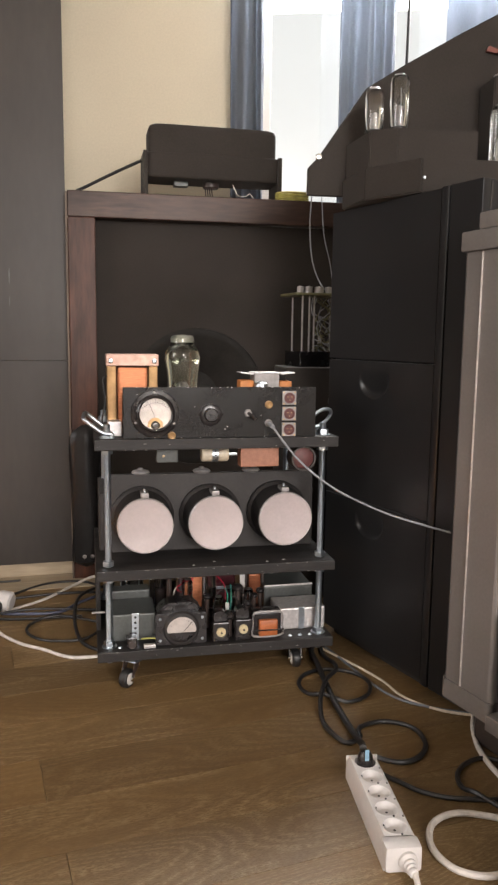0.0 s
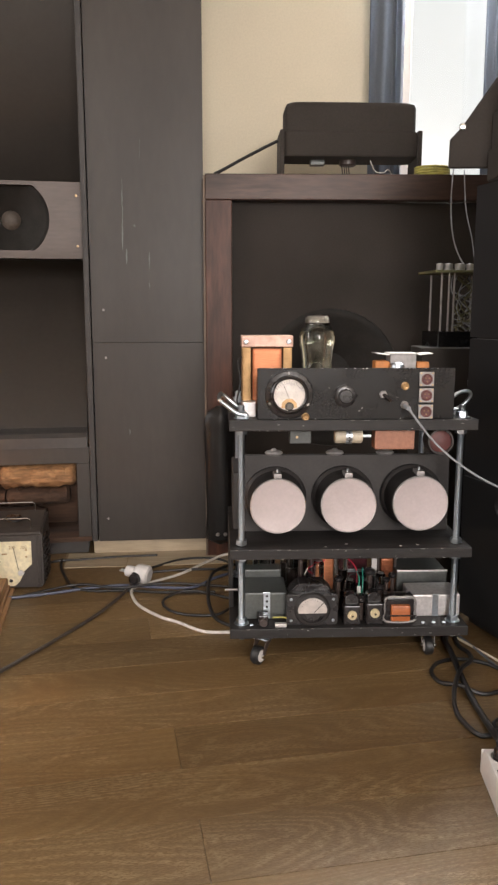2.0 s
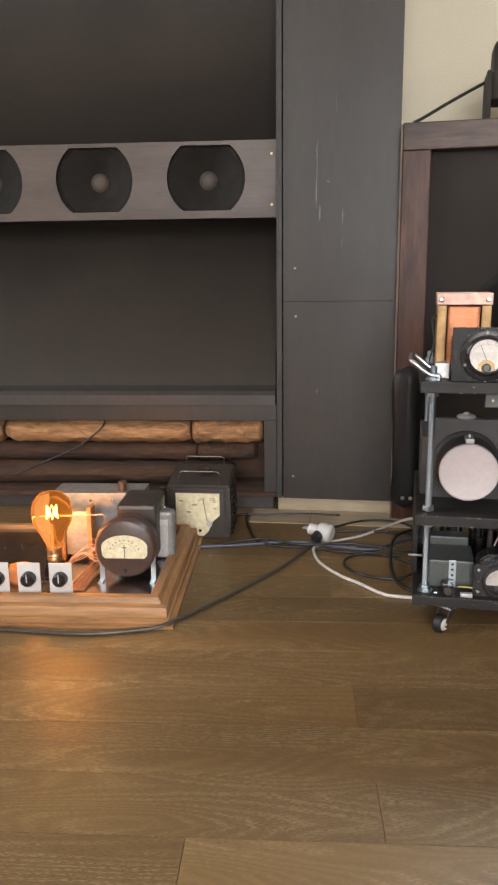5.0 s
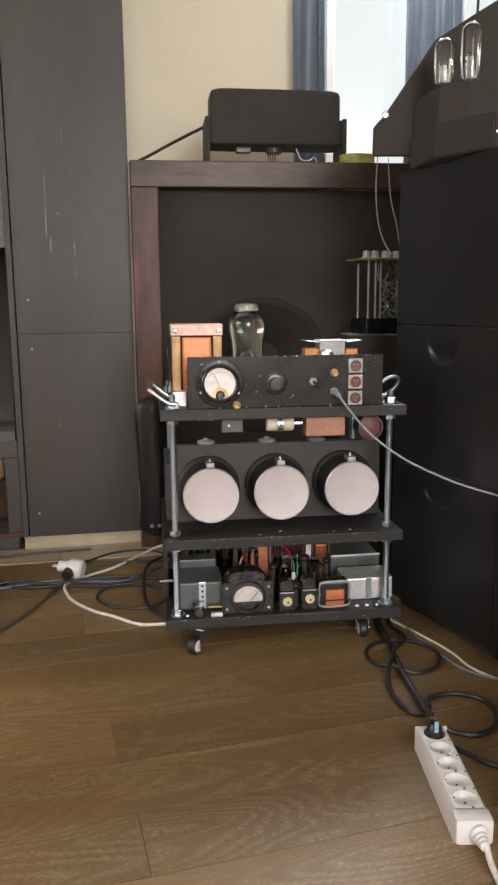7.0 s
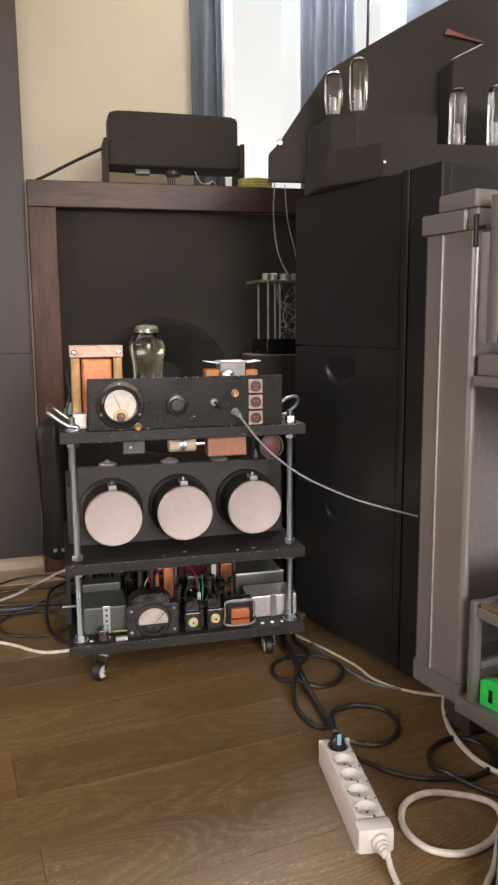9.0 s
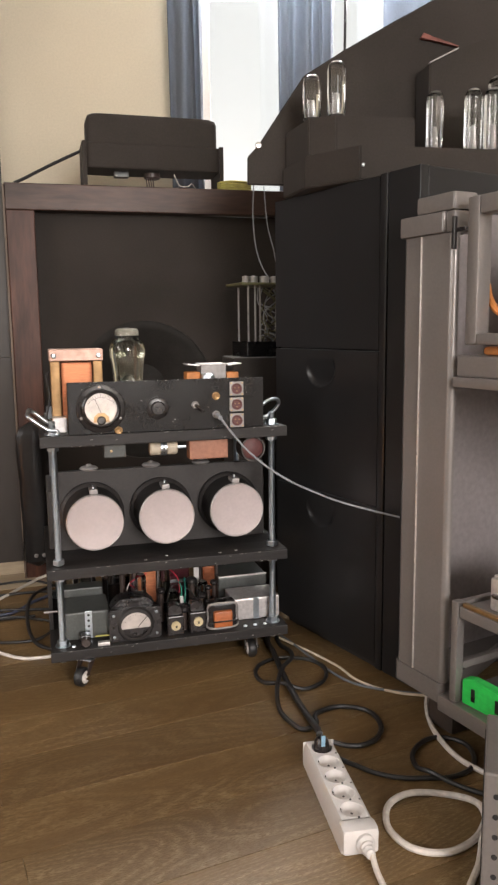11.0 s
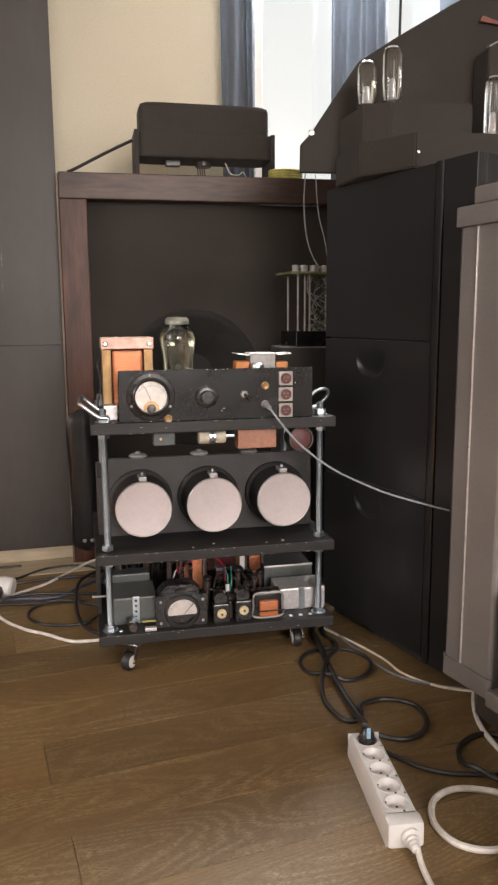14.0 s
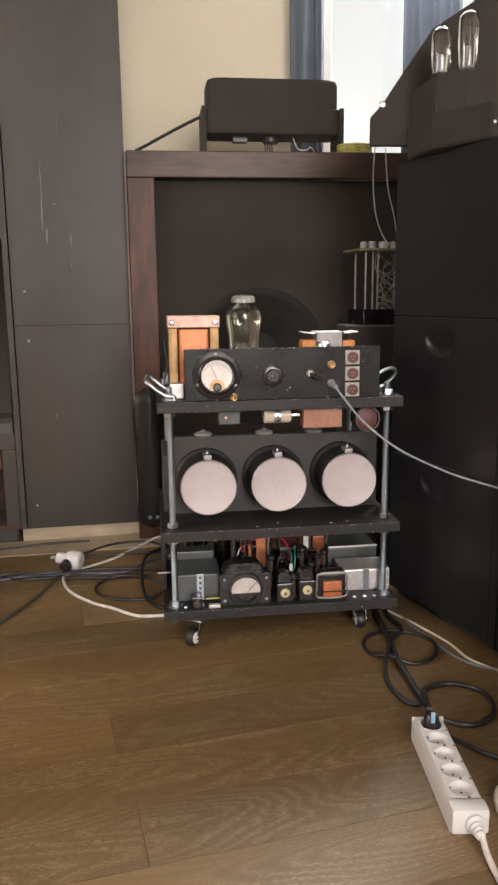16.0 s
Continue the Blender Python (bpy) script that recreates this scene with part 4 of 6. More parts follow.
for x, y, a in ((-0.193, -0.014, 142), (0.192, 0.028, 176), (-0.212, 0.30, 40), (0.205, 0.30, 200)):
    caster(pose(x, y, 0, 0, 0, a))


def handle(sign):
    h = bmesh.new()
    x = sign * 0.235
    add_tube(h, [(x, -0.012, 0.5575), (x, -0.012, 0.566), (x + sign * 0.02, -0.012, 0.570), (x + sign * 0.052, -0.012, 0.594), (x + sign * 0.058, 0.0, 0.600), (x + sign * 0.055, 0.05, 0.606),
                 (x + sign * 0.046, 0.062, 0.600), (x + sign * 0.018, 0.062, 0.577), (x, 0.062, 0.568), (x, 0.062, 0.5575)], 0.0046, 12)
    return h


part("carry_handle", handle(-1), "steel", trolley, "bent chrome carrying handle")
hr = bmesh.new()
add_tube(hr, [(0.218, 0.045, 0.5575), (0.219, 0.045, 0.575), (0.232, 0.045, 0.595), (0.252, 0.047, 0.608), (0.272, 0.050, 0.610), (0.279, 0.054, 0.600), (0.270, 0.058, 0.584), (0.252, 0.060, 0.570), (0.236, 0.060, 0.566), (0.232, 0.060, 0.5575)], 0.0042, 12)
part("carry_handle", hr, "steel", trolley, "bent chrome carrying handle")
part("bracket", box((-0.242, 0.02, 0.5574), (-0.212, 0.06, 0.590), 0.002), "silver", trolley, "pale terminal block beside the rod")


# top-deck chassis with its instruments
ch = thing("amplifier_chassis", TROL @ pose(0, -0.026, 0.5572), "black painted amplifier chassis with meter, knob and sockets", "amplifier")
part("front_panel", box((-0.211, 0.0, 0.0), (0.217, 0.004, 0.111), 0.001), "panel", ch, "chipped black front panel")
part("body", box((-0.209, 0.0045, 0.0), (0.215, 0.26, 0.086), 0.003), "panel", ch)


def meter_face(x, z, r, parent, y=0.0):
    """A round panel meter with flange, bezel, dial, scale marks and needle."""
    mt = part("meter", lathe([(0.0, 0.0), (r * 1.09, 0.0), (r * 1.09, 0.004), (r * 1.05, 0.0065), (r * 0.88, 0.0085), (r * 0.84, 0.016), (r * 0.78, 0.018), (r * 0.72, 0.016), (r * 0.71, 0.006), (0, 0.006)], 48, at(x, y, z, FRONT)), "bake", parent)
    part("dial", lathe([(0, 0.0075), (r * 0.705, 0.0075), (r * 0.705, 0.006)], 40, at(x, y, z, FRONT)), "dial", mt)
    marks = bmesh.new()
    for k in range(13):
        a = radians(140 - 100 * k / 12)
        ln = 0.10 if k % 3 else 0.16
        m = at(x, y - 0.0077, z - r * 0.2) @ Matrix.Rotation(a, 4, "Y").inverted()
        add_box(marks, (r * 0.70, -0.0002, -0.0003), (r * (0.70 + ln), 0.0002, 0.0003), 0, m)
    for k in range(24):
        a0 = radians(140 - 100 * k / 24)
        m = at(x, y - 0.0077, z - r * 0.2) @ Matrix.Rotation(a0, 4, "Y").inverted()
        add_box(marks, (r * 0.695, -0.0002, -r * 0.028), (r * 0.705, 0.0002, r * 0.028), 0, m)
    part("scale", marks, "ink", mt)
    ndl = add_box(bmesh.new(), (0, -0.0004, -0.0005), (r * 0.72, 0.0004, 0.0005), 0, at(x, y - 0.010, z - r * 0.2) @ Matrix.Rotation(radians(112), 4, "Y").inverted())
    part("needle", ndl, "ink", mt)
    part("pivot_cover", lathe([(0, 0.016), (r * 0.14, 0.015), (r * 0.2, 0.012), (r * 0.2, 0.0076)], 24, at(x, y, z - r * 0.52, FRONT)), "bake", mt)
    part("pivot_plate", prism([(x - r * 0.36, z - r * 0.60), (x + r * 0.36, z - r * 0.60), (x + r * 0.33, z - r * 0.36), (x + r * 0.14, z - r * 0.18), (x - r * 0.14, z - r * 0.18), (x - r * 0.33, z - r * 0.36)], y - 0.0112, y - 0.0078, "xz", 0.0005), "yoke", mt)
    part("glass", lathe([(0, 0.0168), (r * 0.71, 0.0168), (r * 0.71, 0.0155), (0, 0.0155)], 40, at(x, y, z, FRONT)), "glass", mt).visible_shadow = False
    for a in (92, 205, 332):
        part("screw", lathe([(0, 0.0125), (0.003, 0.0115), (0.0042, 0.009), (0.0042, 0.006)], 12, at(x + r * 0.96 * math.cos(radians(a)), y + 0.0035, z + r * 0.96 * math.sin(radians(a)), FRONT)), "dull", mt)
    return mt


meter_face(-0.143, 0.0545, 0.0475, ch)
k = part("knob", lathe([(0, 0.016), (0.011, 0.016), (0.012, 0.015), (0.0122, 0.006), (0.0215, 0.006), (0.0255, 0.004), (0.0255, 0.0)], 8, at(-0.022, 0, 0.051, FRONT)), "bake", ch)
part("knob_cap", lathe([(0, 0.0185), (0.013, 0.0182), (0.0150, 0.0158), (0.0152, 0.008)], 24, at(-0.022, 0, 0.051, FRONT)), "bake", k)
tg = part("toggle_switch", lathe([(0, 0.006), (0.0065, 0.006), (0.009, 0.003), (0.009, 0)], 6, at(0.061, 0, 0.054, FRONT)), "dull", ch)
part("lever", tube([(0.061, -0.004, 0.054), (0.067, -0.012, 0.049), (0.075, -0.020, 0.042)], 0.0038, smooth=False), "bake", tg)
for x, z in ((0.108, 0.072), (0.108, 0.031), (-0.107, 0.006)):
    j = part("jack", lathe([(0, 0.003), (0.0032, 0.003), (0.0034, 0.010), (0.006, 0.0105), (0.0072, 0.009), (0.0072, 0.003), (0.0088, 0.0025), (0.0088, 0.0)], 20, at(x, 0, z, FRONT)), "dull" if 0.02 < z < 0.05 else "yoke", ch, "round jack socket")
for z in (0.087, 0.052, 0.0165):
    s = part("socket", box((0.138, -0.006, z - 0.0155), (0.170, -0.0003, z + 0.0155), 0.0015), "dull", ch, "square socket with a dark red insert")
    part("insert", lathe([(0, 0.0), (0.0085, 0.0), (0.0105, 0.003), (0.0118, 0.003), (0.0122, 0)], 24, at(0.154, -0.0062, z, FRONT)), "red", s)
    for dx, dz in ((-1, -1), (1, -1), (-1, 1), (1, 1)):
        part("screw", lathe([(0, 0.0015), (0.0018, 0.001), (0.002, 0)], 8, at(0.154 + dx * 0.0125, -0.0062, z + dz * 0.0125, FRONT)), "brass", s)
    for a in (30, 150, 270):
        part("pin", lathe([(0, 0.006), (0.0012, 0.0055), (0.0013, 0)], 8, at(0.154 + 0.005 * math.cos(radians(a)), -0.0062, z + 0.005 * math.sin(radians(a)), FRONT)), "yoke", s)
chips = bmesh.new()
rng = random.Random(8)
for i in range(34):
    x, e = rng.uniform(-0.209, 0.215), rng.choice((0.001, 0.1095, 0.1095, rng.uniform(0.01, 0.10)))
    w = rng.uniform(0.0008, 0.0035)
    add_box(chips, (x, -0.0008, e), (x + w, -0.0001, e + rng.uniform(0.0005, 0.0014)))
part("paint_chips", chips, "silver", ch, "bare metal chips in the paint")["kind"] = "stuff"

solo("jack_plug_cable", add_tube(tube([(0.2525, 1.644, 0.588), (0.257, 1.624, 0.584)], 0.0050, 12, smooth=False), [(0.257, 1.624, 0.584), (0.274, 1.616, 0.560), (0.310, 1.62, 0.516), (0.352, 1.60, 0.478), (0.397, 1.58, 0.448), (0.45, 1.55, 0.424), (0.507, 1.52, 0.404), (0.608, 1.468, 0.381), (0.66, 1.445, 0.372), (0.76, 1.44, 0.36)], 0.0023, 10),
     "greycable", "grey signal cable with jack plug drooping from the chassis", "cable")

# output transformer with copper winding
tf = thing("copper_transformer", TROL @ pose(-0.185, 0.075, 0.5572), "copper wound transformer with a brass frame", "transformer")
part("winding", box((-0.034, -0.012, 0.02), (0.034, 0.05, 0.150), 0.006), "copper", tf)
part("core_post", box((-0.056, -0.016, 0.0), (-0.036, 0.05, 0.152), 0.002), "yoke", tf)
part("core_post", box((0.036, -0.016, 0.0), (0.056, 0.05, 0.152), 0.002), "yoke", tf)
part("lower_yoke", box((-0.036, -0.014, 0.0), (0.036, 0.05, 0.0195), 0.002), "yoke", tf)
bar = part("clamp_bar", box((-0.058, -0.020, 0.1525), (0.058, 0.054, 0.178), 0.002), "copperbar", tf, "pale copper clamp bar")
for x in (-0.048, 0.048):
    part("bolt", lathe([(0, 0.006), (0.004, 0.0055), (0.0062, 0.003), (0.0062, 0)], 6, at(x, -0.0202, 0.164, FRONT)), "steel", bar)
for dy in (0.0, 0.01):
    part("lead", tube([(-0.056, -0.012 + dy, 0.13), (-0.066, -0.02, 0.12), (-0.06, -0.022, 0.07 + dy), (-0.068, -0.02, 0.03), (-0.05, -0.012, 0.01)], 0.0016, 6), "rubber", tf)

# glass jar-shaped valve
jar = thing("glass_valve", TROL @ pose(-0.067, 0.11, 0.6434), "large greenish glass valve shaped like a jar on the chassis", "vacuum tube")
OUT = [(0.030, 0.0), (0.0335, 0.005), (0.0345, 0.03), (0.0375, 0.055), (0.0405, 0.078), (0.0405, 0.092), (0.037, 0.103), (0.030, 0.111), (0.0275, 0.116), (0.0275, 0.129), (0.023, 0.135)]
part("envelope", lathe([(0, 0.0)] + OUT + [(0, 0.138), (0, 0.1365)] + [(r - 0.0015, h - 0.001 if h > 0.01 else h + 0.002) for r, h in OUT[::-1]] + [(0, 0.002)], 40), "greenglass", jar)
part("getter", lathe([(0.0248, 0.119), (0.0250, 0.1275), (0.020, 0.1325), (0.0, 0.1352)], 32), "silver", jar, "silvery getter inside the top")
part("stem", lathe([(0, 0.0032), (0.012, 0.0032), (0.008, 0.020), (0.004, 0.030), (0, 0.031)], 20), "dull", jar)

# flat-topped choke on the chassis
hat = thing("choke", TROL @ pose(0.126, 0.07, 0.6434), "low choke with a folded metal plate on top", "choke")
part("core", box((-0.030, 0, 0.0), (0.030, 0.05, 0.050), 0.002), "dull", hat, "dull grey laminated core")
part("winding", box((-0.064, -0.002, 0.0), (-0.031, 0.04, 0.034), 0.004), "orange", hat, "orange winding end")
part("winding", box((0.031, -0.002, 0.0), (0.060, 0.04, 0.032), 0.004), "orange", hat, "orange winding end")
part("plate", prism([(-0.062, 0.0505), (-0.034, 0.047), (-0.031, 0.0505), (0.031, 0.0505), (0.034, 0.047), (0.066, 0.0505), (0.066, 0.0522), (0.034, 0.0490), (0.030, 0.0522), (-0.030, 0.0522), (-0.034, 0.0490), (-0.062, 0.0522)], -0.006, 0.055, "xz"), "silver", hat)
part("cap", lathe([(0.016, 0), (0.016, 0.022), (0.015, 0.027), (0.010, 0.031), (0, 0.033)], 24, at(-0.018, -0.018, 0.0)), "steel", hat)

# parts hung under the top deck
DU = 0.533
und = thing("terminal_block", TROL @ pose(-0.113, 0.02, DU), "small dark terminal block under the deck", "terminal")
part("block", box((-0.024, -0.01, -0.035), (0.024, 0.02, -0.0005), 0.002), "greybox", und)
part("screw", lathe([(0, 0.0015), (0.003, 0.001), (0.003, 0)], 10, at(-0.008, -0.0102, -0.02, FRONT)), "brass", und)
cap = thing("paper_capacitor", TROL @ pose(-0.006, 0.015, DU), "cream paper capacitor with a metal strap under the deck", "capacitor")
YROT = Matrix.Rotation(radians(90), 4, "Y")
part("can", lathe([(0, -0.031), (0.014, -0.031), (0.0165, -0.028), (0.0165, 0.028), (0.014, 0.031), (0, 0.031)], 28, at(0, 0, -0.0185, YROT)), "paper", cap)
st = part("strap", lathe([(0.0172, -0.007), (0.0178, -0.007), (0.0178, 0.007), (0.0172, 0.007), (0.0172, -0.007)], 28, at(0, 0, -0.0182, YROT)), "steel", cap)
for z in (-0.01, -0.019, -0.028):
    part("strap_hole", lathe([(0, 0.0004), (0.0022, 0.0004), (0.0022, -0.001)], 10, at(0, -0.0178 if z == -0.019 else -0.0158, z, FRONT)), "ink", st)
part("terminal", box((0.031, -0.003, -0.022), (0.052, 0.003, -0.016), 0.001), "steel", cap)
blk = solo("resistor_block", box((0.050, -0.008, DU - 0.046), (0.138, 0.03, DU - 0.0003), 0.002), "pink", "pinkish brown resistor block under the deck", "resistor", TROL)
lens = thing("indicator_lamp", TROL @ pose(0.199, 0.02, DU - 0.0305), "dark red round indicator lamp under the deck", "lamp")
part("bezel", lathe([(0.025, 0.022), (0.0285, 0.022), (0.030, 0.018), (0.030, -0.02), (0, -0.02), (0, 0.012), (0.025, 0.012), (0.025, 0.022)], 36, FRONT), "grimy", lens)
part("lens", lathe([(0, 0.021), (0.015, 0.0195), (0.0245, 0.015), (0.0245, 0.0125)], 32, FRONT), "red", lens)
for x in (-0.165, -0.02, 0.10):
    solo("knurled_foot", lathe([(0, 0), (0.018, 0), (0.022, 0.004), (0.018, 0.008), (0.008, 0.010), (0.005, 0.014), (0, 0.014)], 24), "silver", "small shiny domed cap on the baffle edge", "cap", TROL @ pose(x, 0.118, 0.4545), "caps along the baffle")

# middle deck: baffle with three capped cans
MD = thing("can_baffle", TROL @ pose(0, 0, 0.2682), "dark baffle board carrying three cylindrical cans", "baffle")
part("board", box((-0.240, 0.11, 0.0), (0.255, 0.126, 0.186), 0.002), "baffle", MD)
part("shelf_piece", box((-0.262, 0.128, 0.0), (0.262, 0.34, 0.14), 0.004), "baffle", MD)
for x, dz in ((-0.162, 0.0), (-0.001, 0.001), (0.163, 0.004)):
    can = part("can", lathe([(0.074, 0.0), (0.074, 0.012), (0.070, 0.016), (0.067, 0.018), (0.064, 0.088), (0.0, 0.088)], 56, at(x, 0.1098, 0.0855 + dz, FRONT)), "deck", MD, "black cylindrical can")
    part("lid", lathe([(0.0, 0.094), (0.058, 0.0945), (0.0608, 0.0955), (0.0625, 0.0935), (0.0628, 0.089), (0.0628, 0.080)], 56, at(x, 0.1098, 0.0855 + dz, FRONT)), "alu", can, "pale dull aluminium lid")
    part("rim", lathe([(0.0605, 0.095), (0.0620, 0.0966), (0.0635, 0.095), (0.0635, 0.086), (0.0630, 0.086)], 56, at(x, 0.1098, 0.0855 + dz, FRONT)), "silver", can)
    cl = part("clamp", box((x - 0.009, 0.022, 0.1455 + dz), (x + 0.009, 0.062, 0.159 + dz), 0.002), "dull", can)
    part("clamp_screw", lathe(rod_profile(0.003, 0.148 + dz, 0.166 + dz), 10, at(x, 0.040, 0)), "steel", cl)
for x, y in ((-0.06, -0.02), (-0.01, 0.0), (0.11, -0.018), (0.15, -0.01)):
    solo("paint_fleck", box((x, y, 0.2681), (x + 0.006, y + 0.003, 0.2689), 0), "white", "tiny pale fleck on the black deck", "fleck", TROL, "flecks on the deck")
solo("metal_bracket", box((0.165, 0.105, 0.420), (0.185, 0.1095, 0.424), 0.0005), "silver", "small bright metal bracket on the baffle", "bracket", TROL)

# bottom deck
BD = 0.0832
gb = thing("enamel_box", TROL @ pose(-0.188, 0.022, BD), "grey-green enamelled box with a perforated steel strap", "capacitor")
part("body", box((-0.050, 0.0, 0.0), (0.050, 0.11, 0.064), 0.004), "greybox", gb)
part("rear_body", box((-0.050, 0.112, 0.0), (0.044, 0.16, 0.082), 0.004), "greybox", gb)
sp = part("strap", box((-0.006, -0.0022, 0.002), (0.010, -0.0003, 0.066), 0.0005), "steel", gb)
for z in (0.018, 0.031, 0.044, 0.057):
    part("strap_hole", lathe([(0, 0.0005), (0.003, 0.0005), (0.003, -0.0005)], 12, at(0.002, -0.0022, z, FRONT)), "ink", sp)
mb = thing("panel_meter", TROL @ pose(-0.085, -0.018, BD), "black bakelite meter with a half-round white dial", "meter")
part("case", prism([(-0.058, 0), (0.058, 0), (0.058, 0.074), (-0.058, 0.074)], 0.0, 0.022, "xz", 0.003), "bake", mb)
part("rear_case", prism([(-0.050, 0), (0.050, 0), (0.050, 0.070), (0.030, 0.090), (-0.030, 0.090), (-0.050, 0.070)], 0.0222, 0.075, "xz", 0.004), "bake", mb)
part("bezel", lathe([(0.030, 0.006), (0.037, 0.005), (0.040, 0.002), (0.041, 0)], 40, at(0, -0.0002, 0.038, FRONT)), "deck", mb)
n = 24
half = [(0.0330 * math.cos(math.pi * i / n), 0.037 + 0.030 * math.sin(math.pi * i / n)) for i in range(n + 1)] + [(-0.0315, 0.031), (0.0315, 0.031)]
dl = part("dial", prism(half, -0.0064, -0.0012, "xz"), "dial", mb)
part("needle", add_box(bmesh.new(), (0, -0.0004, -0.0006), (0.031, 0.0004, 0.0006), 0, at(0.004, -0.0072, 0.033) @ Matrix.Rotation(radians(48), 4, "Y").inverted()), "ink", mb)
marks = bmesh.new()
for i in range(11):
    a = radians(25 + 13 * i)
    add_box(marks, (0.0245, -0.0002, -0.00025), (0.027, 0.0002, 0.00025), 0, at(0, -0.0066, 0.037) @ Matrix.Rotation(a, 4, "Y").inverted())
part("scale", marks, "ink", dl)
for x in (-0.048, 0.048):
    for z in (0.012, 0.062):
        part("screw", lathe([(0, 0.002), (0.003, 0.0015), (0.0038, 0)], 10, at(x, -0.0002, z, FRONT)), "steel", mb)
for x, z in ((0.006, 0.024), (0.058, 0.028)):
    pt = thing("potentiometer", TROL @ pose(x, -0.020, BD), "small black control with a brass shaft", "control", "controls on the bottom deck")
    part("body", box((-0.019, 0.0, 0.0), (0.019, 0.03, z + 0.022), 0.003), "bake", pt)
    part("shaft", lathe([(0, 0.008), (0.003, 0.008), (0.0035, 0.004), (0.0105, 0.004), (0.011, 0.0)], 20, at(0, 0, z, FRONT)), "palebrass", pt)
    part("shaft_slot", lathe([(0, 0.0088), (0.0024, 0.0086), (0.0024, 0.0078)], 10, at(0, 0, z, FRONT)), "ink", pt)
    part("drum", lathe(rod_profile(0.016, 0, 0.03), 20, at(0, 0.04, z + 0.03, FRONT)), "bake", pt)
ot = thing("small_transformer", TROL @ pose(0.117, -0.010, BD), "small transformer with orange winding in a silver frame", "transformer")
frm = bmesh.new()
add_tube(frm, [(-0.032, -0.003, 0.005), (0.032, -0.003, 0.005), (0.035, -0.003, 0.03), (0.032, -0.003, 0.060), (0.0, -0.003, 0.063), (-0.032, -0.003, 0.060), (-0.035, -0.003, 0.03)], 0.0027, 8, closed=True, steps=4)
part("frame", frm, "dull", ot)
part("core", box((-0.034, 0.0, 0.0), (0.034, 0.04, 0.062), 0.005), "bake", ot)
part("winding", box((-0.022, -0.014, 0.008), (0.022, -0.0005, 0.046), 0.004), "winding", ot)
part("band", box((-0.036, -0.0158, 0.021), (0.036, -0.0144, 0.0245), 0.0005), "bake", ot)
part("upper_slot", box((-0.016, -0.002, 0.051), (0.016, -0.0004, 0.056), 0.0005), "ink", ot)
sb = thing("silver_can", TROL @ pose(0.208, 0.025, BD), "silver capacitor can strapped to the bottom deck", "capacitor")
part("body", box((-0.056, 0.0, 0.0), (0.060, 0.085, 0.053), 0.004), "silver", sb)
part("upper_body", box((-0.066, 0.108, 0.0), (0.060, 0.22, 0.072), 0.004), "greybox", sb)
part("lip", box((-0.066, 0.105, 0.0725), (0.060, 0.11, 0.0765), 0.001), "silver", sb)
part("strap", box((-0.006, -0.0025, 0.001), (0.008, -0.0004, 0.055), 0.0005), "steel", sb)


def winding_block(x, y, w, h, label):
    t = thing("copper_choke", TROL @ pose(x, y, BD), label, "choke", "copper chokes on the bottom deck")
    part("coil", box((-w * 0.32, -0.006, 0.016), (w * 0.32, 0.05, h - 0.022), 0.005), "copper" if w > 0.06 else "darkcopper" if x > 0.1 else "pitch", t)
    side = "dull" if w > 0.06 else "pitch"
    part("core", box((-w / 2, 0.0, 0.0), (-w * 0.36, 0.046, h - 0.004), 0.002), side, t)
    part("core", box((w * 0.36, 0.0, 0.0), (w / 2, 0.046, h - 0.004), 0.002), side, t)
    part("yoke", box((-w * 0.328, 0.002, h - 0.021), (w * 0.328, 0.044, h - 0.005), 0.002), "pitch", t)
    part("top_strap", box((-w / 2, 0.008, h - 0.0036), (w / 2, 0.04, h), 0.001), "steel", t)


winding_block(-0.032, 0.17, 0.070, 0.135, "orange copper wound choke in a pale metal frame")
winding_block(0.125, 0.17, 0.050, 0.118, "orange copper wound choke with a dark core")


can = thing("oil_capacitor", TROL @ pose(0.046, 0.20, BD), "maroon lacquered capacitor can between the chokes", "capacitor")
part("body", box((-0.036, 0.0, 0.0), (0.036, 0.06, 0.140), 0.005), "maroon", can)
part("strap", box((-0.037, -0.002, 0.05), (0.037, -0.0003, 0.058), 0.0005), "steel", can)
for x in (-0.014, 0.014):
    part("terminal", lathe(rod_profile(0.005, 0.1402, 0.152), 12, at(x, 0.02, 0)), "bake", can)
solo("insulator_strip", box((0.084, 0.155, BD), (0.097, 0.160, BD + 0.135), 0.001), "white", "upright pale insulating strip among the parts", "strip", TROL)
for x, y, r, h in ((0.030, 0.012, 0.015, 0.062), (0.083, 0.055, 0.011, 0.070), (0.100, 0.060, 0.009, 0.085), (-0.012, 0.075, 0.011, 0.085), (0.065, 0.085, 0.013, 0.10), (-0.098, 0.12, 0.013, 0.128), (0.120, 0.085, 0.010, 0.088)):
    kn = thing("bakelite_stud", TROL @ pose(x, y, BD), "glossy black bakelite stud standing on the bottom deck", "stud", "studs on the bottom deck")
    part("post", lathe(rod_profile(r * 0.5, 0, h - r * 1.2), 12), "pitch", kn)
    part("head", lathe([(0, h - r * 1.2), (r * 0.8, h - r * 1.2), (r, h - r * 0.8), (r * 0.95, h - r * 0.4), (r * 0.6, h - 0.001), (0, h)], 20), "bake", kn)


